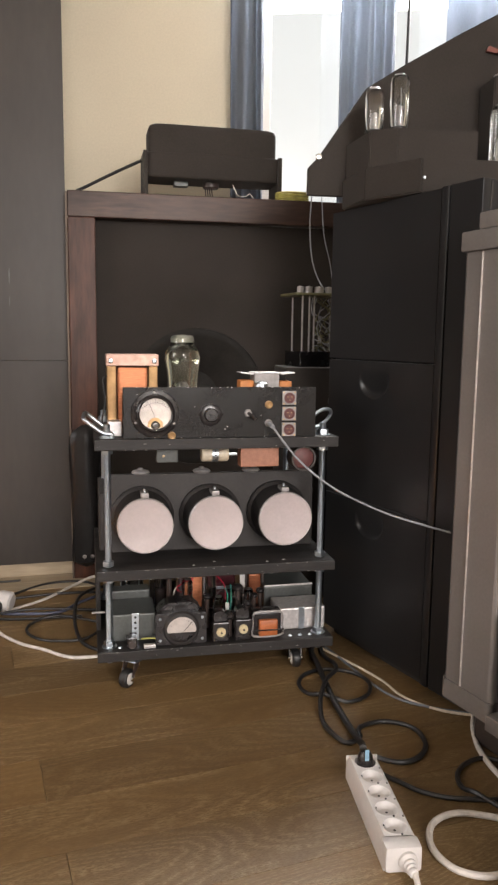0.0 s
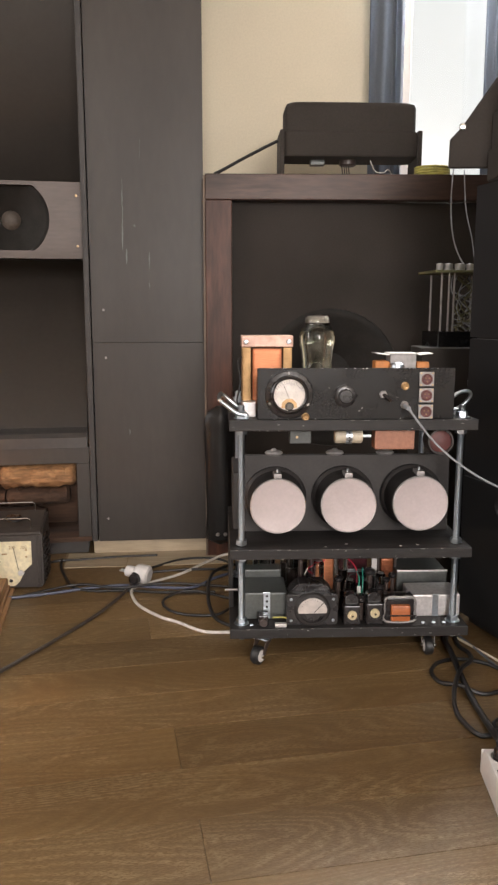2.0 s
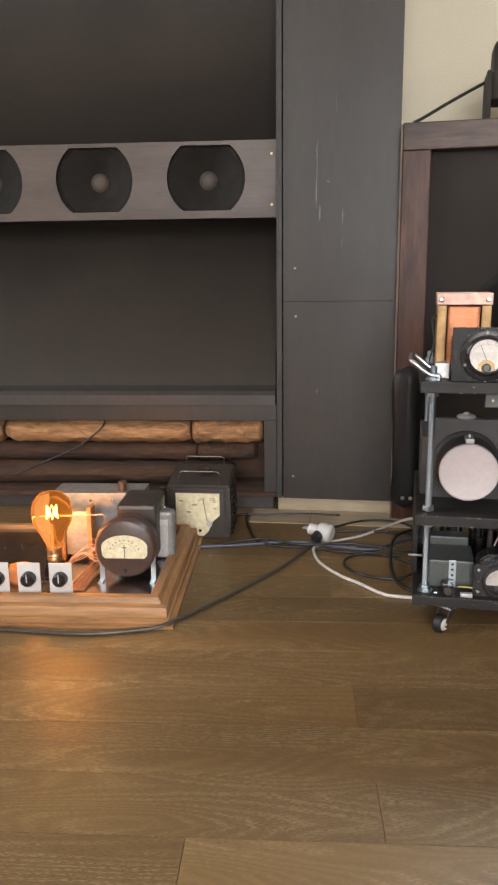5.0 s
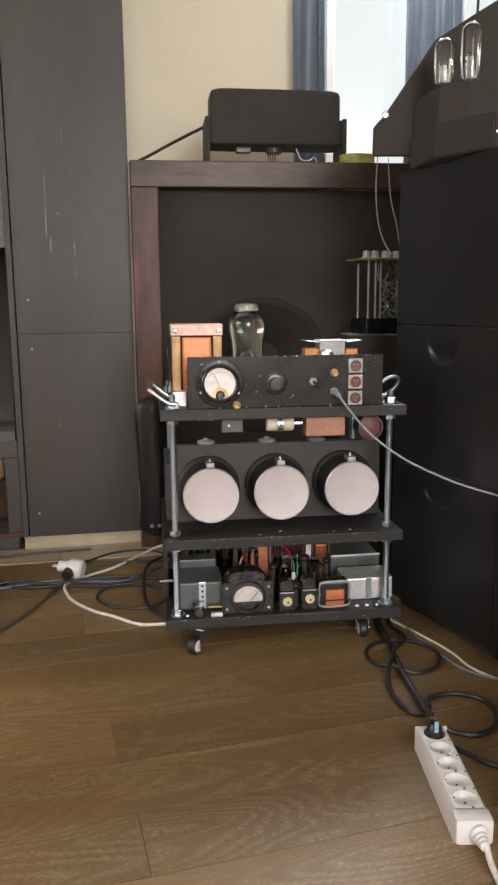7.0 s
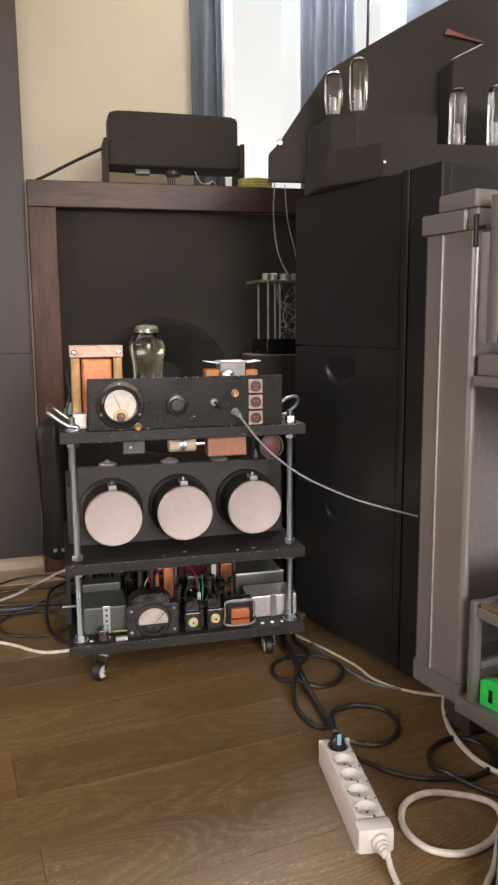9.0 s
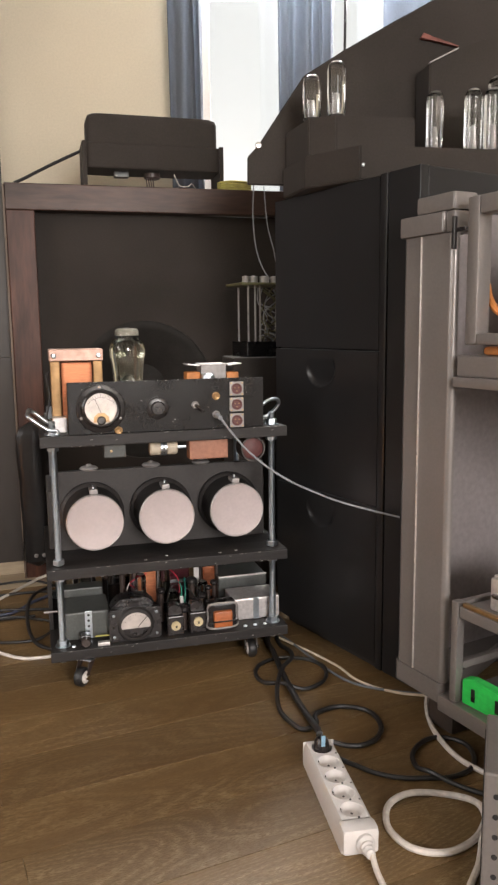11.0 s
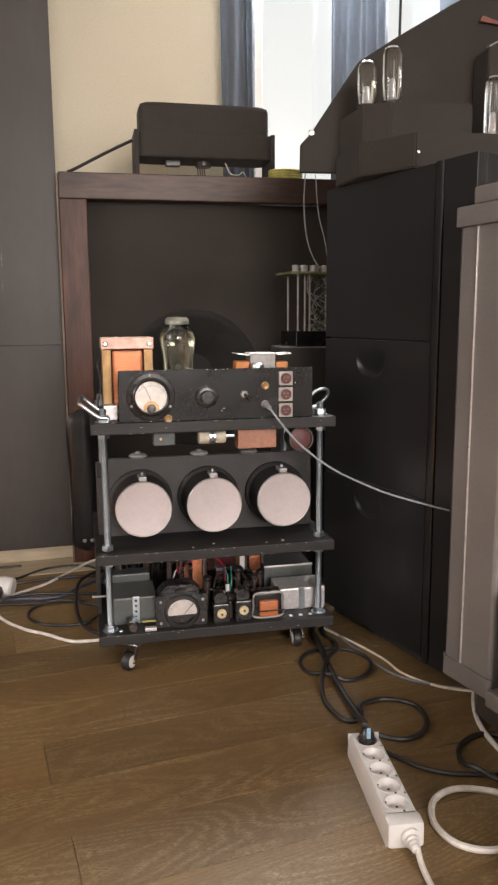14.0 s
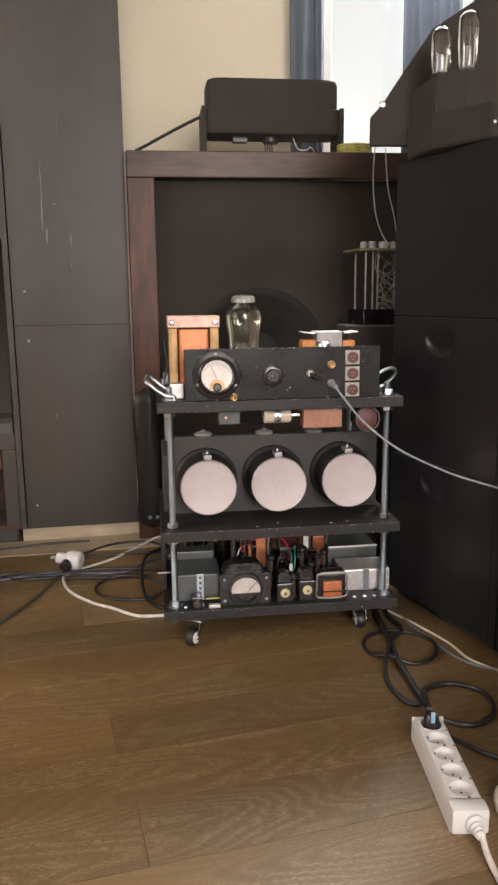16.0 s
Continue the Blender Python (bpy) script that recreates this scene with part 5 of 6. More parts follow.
def valve(m, r, h, label, base="bake", clear=False):
    v = thing("vacuum_tube", m, label, "vacuum tube", "glass valves")
    part("base", lathe(rod_profile(r * 0.95, 0, h * (0.04 if clear else 0.18), 0.001), 24), base, v)
    b = h * (0.04 if clear else 0.18)
    part("envelope", lathe([(r * 0.9, b), (r, b + 0.01), (r, h - r), (r * 0.85, h - r * 0.45), (r * 0.5, h - r * 0.12), (0, h), (0, h - 0.0012), (r * 0.48, h - r * 0.14), (r * 0.8, h - r * 0.48), (r * 0.94, h - r), (r * 0.94, b + 0.01), (r * 0.85, b)], 28), "glass", v)
    part("stem" if clear else "anode", lathe([(0, b + 0.004), (r * 0.22, b + 0.004), (r * 0.14, h * 0.4), (0, h * 0.42)], 12) if clear else lathe([(0, b + 0.004), (r * 0.5, b + 0.004), (r * 0.5, h * 0.62), (0, h * 0.62)], 16), "silver" if clear else "pitch", v)
    part("getter", lathe([(0, h - 0.0035), (r * 0.4, h - r * 0.2), (r * 0.6, h - r * 0.38), (r * 0.59, h - r * 0.42), (0, h - 0.006)], 20), "silver", v)
    part("support", tube([(r * 0.62, 0, b + 0.002), (r * 0.62, 0, h * 0.7)], 0.0009, 6, smooth=False), "steel", v)
    part("support", tube([(-r * 0.62, 0, b + 0.002), (-r * 0.62, 0, h * 0.7)], 0.0009, 6, smooth=False), "steel", v)
    return v


for x, y, r, h in ((-0.215, 0.185, 0.018, 0.13), (-0.175, 0.19, 0.020, 0.135), (-0.115, 0.16, 0.016, 0.125), (-0.085, 0.22, 0.016, 0.12), (0.185, 0.285, 0.014, 0.14), (0.215, 0.285, 0.014, 0.135), (0.070, 0.12, 0.014, 0.09), (0.02, 0.10, 0.013, 0.07), (-0.055, 0.11, 0.013, 0.115), (0.010, 0.15, 0.013, 0.120), (0.095, 0.10, 0.012, 0.085), (-0.128, 0.185, 0.014, 0.135)):
    valve(TROL @ pose(x, y, BD), r, h, "small glass valve on the crowded bottom deck", clear=x < -0.14 or x > 0.15)
solo("white_resistor", lathe([(0, 0), (0.004, 0), (0.0048, 0.001), (0.0048, 0.022), (0.004, 0.024), (0, 0.024)], 14), "white", "small white resistor standing among wires", "resistor", TROL @ pose(0.032, 0.045, BD + 0.045))
solo("resistor_stand", lathe(rod_profile(0.002, 0, 0.0455, 0.0005), 8), "steel", "thin metal standoff under a resistor", "standoff", TROL @ pose(0.032, 0.045, BD))
for i, (mat_, pts) in enumerate((("redwire", [(-0.02, 0.14, 0.19), (0.01, 0.12, 0.20), (0.030, 0.08, 0.185), (0.03, 0.06, 0.155)]), ("redwire", [(-0.05, 0.15, 0.14), (-0.08, 0.12, 0.17), (-0.04, 0.11, 0.195)]),
                                 ("greenwire", [(0.032, 0.045, 0.152), (0.033, 0.05, 0.172), (0.03, 0.09, 0.182)]), ("greenwire", [(0.040, 0.05, 0.13), (0.044, 0.06, 0.16), (0.05, 0.10, 0.178)]),
                                 ("whitecable", [(-0.09, 0.10, 0.16), (-0.08, 0.12, 0.172), (-0.06, 0.15, 0.168)]), ("rubber", [(0.0, 0.07, 0.13), (0.02, 0.09, 0.165), (0.06, 0.08, 0.15), (0.075, 0.05, 0.12)]),
                                 ("rubber", [(0.075, 0.06, 0.10), (0.085, 0.08, 0.15), (0.06, 0.11, 0.165)]))):
    solo("hook_up_wire", tube(pts, 0.0016, 6), mat_, "thin coloured hook-up wire between the parts", "wire", TROL, "hook-up wires")
fz = thing("fuse_holder", TROL @ pose(-0.196, -0.018, BD), "small fuse holder with a yellow stripe", "fuse holder")
part("knob", lathe(rod_profile(0.009, 0, 0.018), 20, at(0, 0.004, 0.012, FRONT)), "pitch", fz)
part("base", box((-0.012, 0.004, 0), (0.012, 0.03, 0.022), 0.002), "bake", fz)
tag = thing("terminal_strip", TROL @ pose(-0.158, -0.028, BD), "small grey terminal strip with a yellow wire", "terminal")
part("body", box((-0.012, 0, 0), (0.014, 0.012, 0.008), 0.001), "silver", tag)
part("wire", tube([(-0.016, 0.02, 0.016), (0.0, 0.016, 0.018), (0.016, 0.018, 0.016)], 0.002, 6), "yellow", tag)
for x in (-0.222, 0.172, 0.196, 0.22):
    solo("deck_screw", lathe([(0, 0.003), (0.004, 0.002), (0.005, 0)], 10), "steel", "small steel screw head in the deck", "screw", TROL @ pose(x, -0.012, BD), "deck screws")
solo("side_bolt", tube([(-0.283, 0.06, 0.142), (-0.252, 0.06, 0.142)], 0.0028, 8, smooth=False), "dull", "steel bolt poking out beside the rod", "bolt", TROL)
part("side_board", box((-0.272, 0.10, 0.0834), (-0.262, 0.36, 0.2446), 0.001), "deck", trolley)

# ---- power strip ----
STRIP = pose(0.3630, 1.104, 0, 0, 0, -1.0) @ Matrix.Diagonal((0.92, 0.97, 1.0, 1.0))
strip = thing("power_strip", STRIP, "white five-way power strip lying on the floor", "power strip")


part("housing", prism([(-0.031, 0.0), (0.031, 0.0), (0.031, 0.012), (0.028, 0.036), (0.0245, 0.0408), (0.0236, 0.0410), (0.0236, 0.026), (-0.0236, 0.026), (-0.0236, 0.0410), (-0.0245, 0.0408), (-0.028, 0.036), (-0.031, 0.012)], -0.120, 0.126, "xz"), "white", strip)
for lo, hi in ((-0.1285, -0.0975), (0.1279, 0.1305)):
    part("end_cap", box((-0.0306, lo, 0.0), (0.0306, hi, 0.0413), 0.007 if lo < 0 else 0.001), "white", strip)
cover = bmesh.new()
hx, hy, wr = 0.0242, 0.02275, 0.0195
corner = math.atan2(hy, hx)
angles = sorted([2 * math.pi * k / 36 for k in range(36)] + [corner, math.pi - corner, math.pi + corner, 2 * math.pi - corner])
for i in range(5):
    y = 0.105 - i * 0.0455
    rim, edge, low = [], [], []
    for a in angles:
        c, q = math.cos(a), math.sin(a)
        d = min(hx / max(abs(c), 1e-9), hy / max(abs(q), 1e-9))
        edge.append(cover.verts.new((c * d, y + q * d, 0.0412)))
        rim.append(cover.verts.new((c * wr, y + q * wr, 0.0412)))
        low.append(cover.verts.new((c * wr, y + q * wr, 0.0285)))
    for k in range(len(angles)):
        m = (k + 1) % len(angles)
        cover.faces.new((rim[k], edge[k], edge[m], rim[m]))
        cover.faces.new((low[k], rim[k], rim[m], low[m]))
bmesh.ops.remove_doubles(cover, verts=cover.verts[:], dist=0.0002)
part("cover", cover, "white", strip, "white cover with five round socket wells")
for i in range(5):
    y = 0.105 - i * 0.0455
    s = part("socket", lathe([(0.0, 0.0280), (0.0105, 0.0280), (0.0155, 0.0300), (0.0185, 0.0345), (0.0194, 0.0408), (0.0196, 0.0418), (0.0208, 0.0420), (0.0216, 0.0413)], 40, at(0, y, 0)), "white", strip, "round earthed socket well")
    if i:
        for a in (70, 250):
            part("pin_hole", lathe([(0, 0.0284), (0.0022, 0.0284), (0.0022, 0.0278)], 12, at(0.0095 * math.cos(radians(a)), y + 0.0095 * math.sin(radians(a)), 0)), "ink", s)
        part("earth_clip", box((-0.0026, -0.0012, 0.0330), (0.0026, 0.0012, 0.0424), 0.0004, at(-0.0182, y + 0.002, 0, Matrix.Rotation(radians(80), 4, "Z"))), "chrome", s)
        part("screw_hole", lathe([(0, 0.0424), (0.0019, 0.0422), (0.0019, 0.0412)], 10, at(0.006, y - 0.0208, 0)), "ink", s)
for y in (0.0835, 0.038, -0.0075, -0.053):
    part("rivet", lathe([(0, 0.0425), (0.0015, 0.042), (0.002, 0.041)], 8, at(0.022, y, 0)), "pitch", strip)
part("strain_relief", lathe([(0.0155, 0), (0.0155, 0.006), (0.011, 0.010), (0.0115, 0.014), (0.009, 0.017), (0.0095, 0.021), (0.0075, 0.024), (0.0078, 0.028), (0.0055, 0.031), (0, 0.031)], 24, at(0.006, -0.1278, 0.020, FRONT)), "white", strip)
solo("strip_cable", tube([(0.368, 0.952, 0.02), (0.368, 0.930, 0.008), (0.369, 0.88, 0.006), (0.375, 0.78, 0.006), (0.42, 0.60, 0.006)], 0.0046), "whitecable", "white mains cable of the power strip", "cable")
plug = thing("black_plug", STRIP @ pose(0, 0.105, 0.0283), "black angled mains plug in the first socket", "plug")
part("body", lathe([(0, 0), (0.0150, 0), (0.0155, 0.012), (0.0150, 0.020), (0.013, 0.028), (0.009, 0.033), (0, 0.034)], 28), "bake", plug)
part("tag", box((-0.005, -0.0165, 0.024), (0.003, -0.0135, 0.044), 0.001), "tagblue", plug, "pale blue tag")


# ---- cables on the floor ----
def cable(pts, r, mat_, label, z=None, group="floor cables", closed=False):
    h = r + 0.0005 if z is None else z
    q = [(p[0], p[1], p[2] if len(p) > 2 else h) for p in pts]
    return solo("cable", tube(q, r, 8, closed, 10), mat_, label, "cable", None, group)


BLK = "black rubber mains cable lying on the floor"
cable([(0.42, 1.95), (0.400, 1.82), (0.384, 1.752), (0.381, 1.677, 0.014), (0.379, 1.589, 0.012), (0.377, 1.491, 0.014), (0.381, 1.410, 0.012), (0.384, 1.340, 0.016), (0.376, 1.265, 0.040), (0.366, 1.225, 0.056)], 0.0065, "rubber", "thick black mains cable running to the plug")
cable([(0.43, 1.90), (0.410, 1.747), (0.425, 1.690), (0.415, 1.630, 0.016), (0.379, 1.570, 0.022), (0.350, 1.496, 0.016), (0.338, 1.426), (0.345, 1.373), (0.365, 1.334), (0.394, 1.345, 0.008), (0.400, 1.375, 0.008), (0.419, 1.396), (0.457, 1.406), (0.496, 1.392), (0.517, 1.363), (0.516, 1.313), (0.492, 1.274), (0.458, 1.257), (0.428, 1.263), (0.408, 1.279)], 0.0050, "rubber", "black cable curled in a loop beside the strip")
cable([(0.420, 1.653), (0.459, 1.632), (0.480, 1.589), (0.472, 1.543), (0.448, 1.512), (0.407, 1.496), (0.365, 1.510, 0.016), (0.331, 1.543), (0.321, 1.590), (0.341, 1.634), (0.381, 1.657)], 0.0045, "rubber", "black cable coiled in a ring on the floor", closed=True)
cable([(0.398, 1.232), (0.410, 1.215), (0.427, 1.196), (0.451, 1.169), (0.489, 1.146), (0.532, 1.136), (0.576, 1.130), (0.617, 1.144), (0.641, 1.175), (0.649, 1.216), (0.630, 1.245), (0.598, 1.255), (0.562, 1.238), (0.536, 1.206), (0.528, 1.166, 0.008), (0.540, 1.137, 0.015), (0.567, 1.110, 0.008), (0.604, 1.077), (0.68, 1.02)], 0.0045, "rubber", "black cable looping beside the steel rack")
cable([(0.62, 0.93), (0.575, 0.984), (0.578, 1.035, 0.016), (0.552, 1.081), (0.49, 1.1), (0.441, 1.077), (0.42, 1.023), (0.437, 0.973), (0.482, 0.953), (0.532, 0.968), (0.572, 1.005), (0.60, 1.05, 0.016), (0.66, 1.10), (0.75, 1.15)], 0.0055, "whitecable", "white mains cable in a big loop on the floor")
cable([(0.66, 1.42), (0.631, 1.358), (0.611, 1.284), (0.61, 1.203), (0.624, 1.153), (0.66, 1.10), (0.72, 1.06)], 0.005, "whitecable", "white mains cable passing under the rack")
cable([(0.555, 0.98), (0.521, 0.924), (0.48, 0.875), (0.43, 0.80)], 0.005, "whitecable", "white mains cable lying on the floor")
cable([(0.38, 1.85), (0.421, 1.771), (0.475, 1.674), (0.515, 1.588), (0.538, 1.508), (0.60, 1.44), (0.70, 1.40)], 0.003, "paper", "cream cable along the chest's foot")
cable([(0.40, 1.86), (0.438, 1.753), (0.474, 1.622), (0.508, 1.525), (0.558, 1.470), (0.65, 1.425), (0.75, 1.40)], 0.0030, "dimgrey", "grey cable along the chest's foot")
cable([(-0.10, 2.33, 0.03), (-0.188, 2.36, 0.02), (-0.247, 2.33), (-0.319, 2.208), (-0.393, 2.132), (-0.425, 2.100), (-0.438, 2.05), (-0.401, 1.954), (-0.332, 1.876), (-0.274, 1.837), (-0.218, 1.792), (-0.174, 1.78), (-0.08, 1.80), (0.0, 1.88)], 0.0043, "whitecable", "white extension cable bending away from its coupler")
cable([(-0.43, 2.20, 0.025), (-0.423, 2.254), (-0.338, 2.344), (-0.231, 2.36), (-0.153, 2.293), (-0.05, 2.20)], 0.004, "rubber", BLK)
cable([(-0.46, 2.19), (-0.417, 2.217), (-0.29, 2.251), (-0.15, 2.25), (0.0, 2.2)], 0.004, "rubber", BLK)
cable([(-0.95, 1.90), (-0.802, 1.97), (-0.689, 2.013), (-0.568, 2.07), (-0.472, 2.10), (-0.368, 2.088), (-0.269, 2.092), (-0.212, 2.176), (-0.12, 2.26), (0.0, 2.3)], 0.0044, "bluecable", "blue-grey cable snaking along the floor")
cable([(-0.75, 1.99), (-0.604, 2.078, 0.012), (-0.479, 2.053, 0.014), (-0.337, 2.103, 0.012), (-0.14, 2.102), (0.0, 2.1)], 0.0038, "rubber", BLK)
cable([(-0.12, 2.30), (-0.177, 2.261, 0.015), (-0.221, 2.174, 0.016), (-0.213, 1.989, 0.02), (-0.183, 1.873), (-0.121, 1.811), (-0.05, 1.80)], 0.0048, "rubber", "thick black cable curving under the trolley")
cable([(-0.05, 1.99), (-0.134, 2.004), (-0.264, 2.046, 0.012), (-0.331, 2.011), (-0.328, 1.946), (-0.275, 1.895), (-0.185, 1.892), (-0.129, 1.93, 0.014), (-0.02, 1.96)], 0.0038, "rubber", "black cable lying in a wide loop")
cable([(-0.452, 2.13, 0.012), (-0.451, 2.082), (-0.49, 1.895), (-0.543, 1.749), (-0.600, 1.615), (-0.628, 1.540, 0.008), (-0.6445, 1.492, 0.0140), (-0.6500, 1.4765, 0.0140), (-0.668, 1.462, 0.0100), (-0.705, 1.445, 0.006), (-0.809, 1.398), (-0.957, 1.372), (-1.3, 1.33)], 0.0046, "browncable", "brown cable running past the wooden stand")
cable([(-0.42, 2.385), (-0.50, 2.372), (-0.574, 2.355), (-0.649, 2.33), (-0.733, 2.31), (-0.797, 2.26), (-0.95, 2.27)], 0.004, "rubber", BLK)
cable([(-0.72, 2.33), (-0.70, 2.25), (-0.66, 2.16), (-0.614, 2.08), (-0.55, 2.05), (-0.46, 2.06), (-0.36, 2.05), (-0.20, 2.06)], 0.004, "rubber", BLK)

ext = thing("extension_coupler", pose(-0.437, 2.135, 0, 0, 0, -12), "white plastic extension coupler lying on the floor", "coupler")
part("body", lathe([(0, -0.030), (0.022, -0.029), (0.028, -0.024), (0.029, 0.002), (0.026, 0.012), (0.017, 0.018), (0.0165, 0.044), (0.014, 0.046), (0, 0.046)], 28, at(0.010, 0.0, 0.0295, Matrix.Rotation(radians(-82), 4, "Y"))), "white", ext)
for y in (-0.006, 0.006):
    part("pin", tube([(-0.036, y, 0.034), (-0.054, y, 0.036)], 0.0022, 8, smooth=False), "steel", ext)
part("black_plug", lathe([(0, 0.042), (0.010, 0.041), (0.015, 0.036), (0.0175, 0.020), (0.0175, 0.0)], 24, at(0.004, -0.004, 0.024, FRONT)), "bake", ext, "black plug pushed into the coupler")

# ---- black housing and valves on the chest ----
housing = thing("sloped_housing", pose(0, 0, 0), "large black sloped housing standing on the chest", "housing")


def taper_prism(outline, y0, s0, y1, s1, cx, cz):
    bm = bmesh.new()
    a = [bm.verts.new((cx + (x - cx) * s0, y0, cz + (z - cz) * s0)) for x, z in outline]
    b = [bm.verts.new((cx + (x - cx) * s1, y1, cz + (z - cz) * s1)) for x, z in outline]
    fs = [bm.faces.new(a), bm.faces.new(b[::-1])]
    for k in range(len(outline)):
        j = (k + 1) % len(outline)
        fs.append(bm.faces.new((a[k], b[k], b[j], a[j])))
    bmesh.ops.recalc_face_normals(bm, faces=fs)
    bmesh.ops.bevel(bm, geom=list({e for f in fs for e in f.edges}), offset=0.003, segments=1, affect="EDGES")
    return bm


part("shell", taper_prism([(0.374, 1.121), (0.375, 1.186), (0.401, 1.213), (0.452, 1.287), (0.515, 1.377), (0.609, 1.436), (0.738, 1.510), (0.826, 1.558), (1.0, 1.66), (1.35, 1.80), (1.35, 1.121)], 1.8655, 0.985, 1.93, 1.015, 0.0, 0.78), "cloth", housing)
part("step", prism([(0.462, 1.862), (0.474, 1.78), (0.481, 1.725), (0.535, 1.69), (0.72, 1.69), (0.72, 1.862)], 1.1545, 1.236, "xy", 0.003), "cloth", housing)
part("bolt", lathe([(0, 0.004), (0.006, 0.003), (0.009, 0)], 16, at(0.397, 1.866, 1.207, FRONT)), "chrome", housing, "shiny round bolt head")
board = solo("shelf_board", prism([(0.455, 1.862), (0.472, 1.72), (0.56, 1.60), (1.40, 1.60), (1.40, 1.862)], 1.0835, 1.154, "xy", 0.003), "cloth", "long black board lying across the chest", "board")
part("bolt", lathe([(0, 0.003), (0.003, 0.002), (0.004, 0)], 12, at(0.567, 1.60, 1.114, FRONT)), "steel", board)
for x, y, z, r, h in ((0.495, 1.745, 1.2362, 0.0205, 0.098), (0.543, 1.715, 1.2362, 0.0205, 0.120), (0.752, 1.66, 1.1542, 0.0185, 0.132), (0.838, 1.65, 1.1542, 0.0200, 0.138), (0.880, 1.64, 1.1542, 0.0205, 0.139), (0.925, 1.70, 1.1542, 0.026, 0.184)):
    valve(pose(x, y, z, 0, 0, 37 * h * 100), r, h, "tall clear glass valve standing on the black board", clear=True)
solo("red_strip", prism([(0.0, 0.0), (0.03, 0.002), (0.099, 0.004), (0.099, 0.007), (0.03, 0.011), (0.004, 0.014)], 0.0, 0.010, "xz", 0.001), "redpaint", "dull red insulated strip on the black housing", "strip", pose(0.798, 1.853, 1.464, 0, 11, 0))
part("side_cover", prism([(0.79, 1.1545), (0.79, 1.383), (0.862, 1.418), (0.93, 1.445), (1.05, 1.462), (1.30, 1.47), (1.30, 1.1545)], 1.78, 1.8625, "xz", 0.003), "cloth", housing)
part("rim", prism([(0.79, 1.3834), (0.861, 1.4184), (0.861, 1.4214), (0.79, 1.3864)], 1.779, 1.79, "xz"), "dull", housing, "bare metal rim strip")

# ---- things on the open baffle loudspeaker ----
TOP = 1.2052
drum = thing("drum_unit", pose(0.185, 2.53, TOP, 0, 0, 5), "black padded drum-shaped unit on a bracket stand", "loudspeaker")


def pillow(w, d, z0, z1, r=0.02, power=5.0, n=48):
    bm = bmesh.new()
    rings = []
    prof = [(1 - r / w, z0), (1 - 0.3 * r / w, z0 + 0.3 * r), (1, z0 + r), (1, z1 - r), (1 - 0.3 * r / w, z1 - 0.3 * r), (1 - r / w, z1)]
    for s, z in prof:
        ring = []
        for k in range(n):
            a = 2 * math.pi * k / n
            c, q = math.cos(a), math.sin(a)
            ring.append(bm.verts.new((w * s * math.copysign(abs(c) ** (2 / power), c), d * s * math.copysign(abs(q) ** (2 / power), q), z)))
        rings.append(ring)
    for a, b in zip(rings, rings[1:]):
        for k in range(n):
            bm.faces.new((a[k], a[(k + 1) % n], b[(k + 1) % n], b[k]))
    bm.faces.new(rings[0][::-1])
    bm.faces.new(rings[-1])
    return bm


part("body", pillow(0.203, 0.062, 0.060, 0.216, 0.014, 9.0), "cloth", drum)
part("band", pillow(0.214, 0.066, 0.057, 0.132, 0.006, 9), "cloth", drum)
for x in (-0.219, 0.206):
    part("leg", box((x, -0.068, 0.0), (x + 0.013, 0.06, 0.134), 0.002), "cloth", drum)
part("magnet", lathe(rod_profile(0.026, 0.040, 0.0595, 0.003), 32, at(0.0, 0.0, 0.0)), "pitch", drum)
part("terminal", box((-0.120, -0.02, 0.040), (-0.075, 0.01, 0.0568), 0.002), "greybox", drum)
for i in range(4):
    part("lead", tube([(-0.02 + 0.007 * i, -0.01, 0.040), (-0.018 + 0.007 * i, -0.014, 0.018), (-0.02 + 0.008 * i, -0.02, 0.001)], 0.0018, 6), "pitch", drum)
solo("thin_wire", tube([(0.25, 2.47, TOP + 0.045), (0.265, 2.46, TOP + 0.012), (0.29, 2.46, TOP + 0.008), (0.305, 2.47, TOP + 0.018), (0.32, 2.48, TOP + 0.003)], 0.0014, 6), "whitecable", "thin pale wire under the drum", "wire")
solo("speaker_cable", tube([(-0.036, 2.50, TOP + 0.112), (-0.085, 2.485, TOP + 0.086), (-0.14, 2.467, TOP + 0.055), (-0.205, 2.446, TOP + 0.017), (-0.230, 2.44, TOP + 0.005)], 0.0048), "rubber", "dark cable sloping from the drum to the cabinet top", "cable")
for i in range(4):
    ring = [(0.445 + 0.052 * math.cos(a), 2.50 + 0.04 * math.sin(a), TOP + 0.004 + 0.0075 * i) for a in [2 * math.pi * k / 16 for k in range(16)]]
    solo("wire_coil", tube(ring, 0.0038, 8, True, 3), "yellow", "yellow-green wire coiled on the cabinet top", "wire", None, "coiled wires")

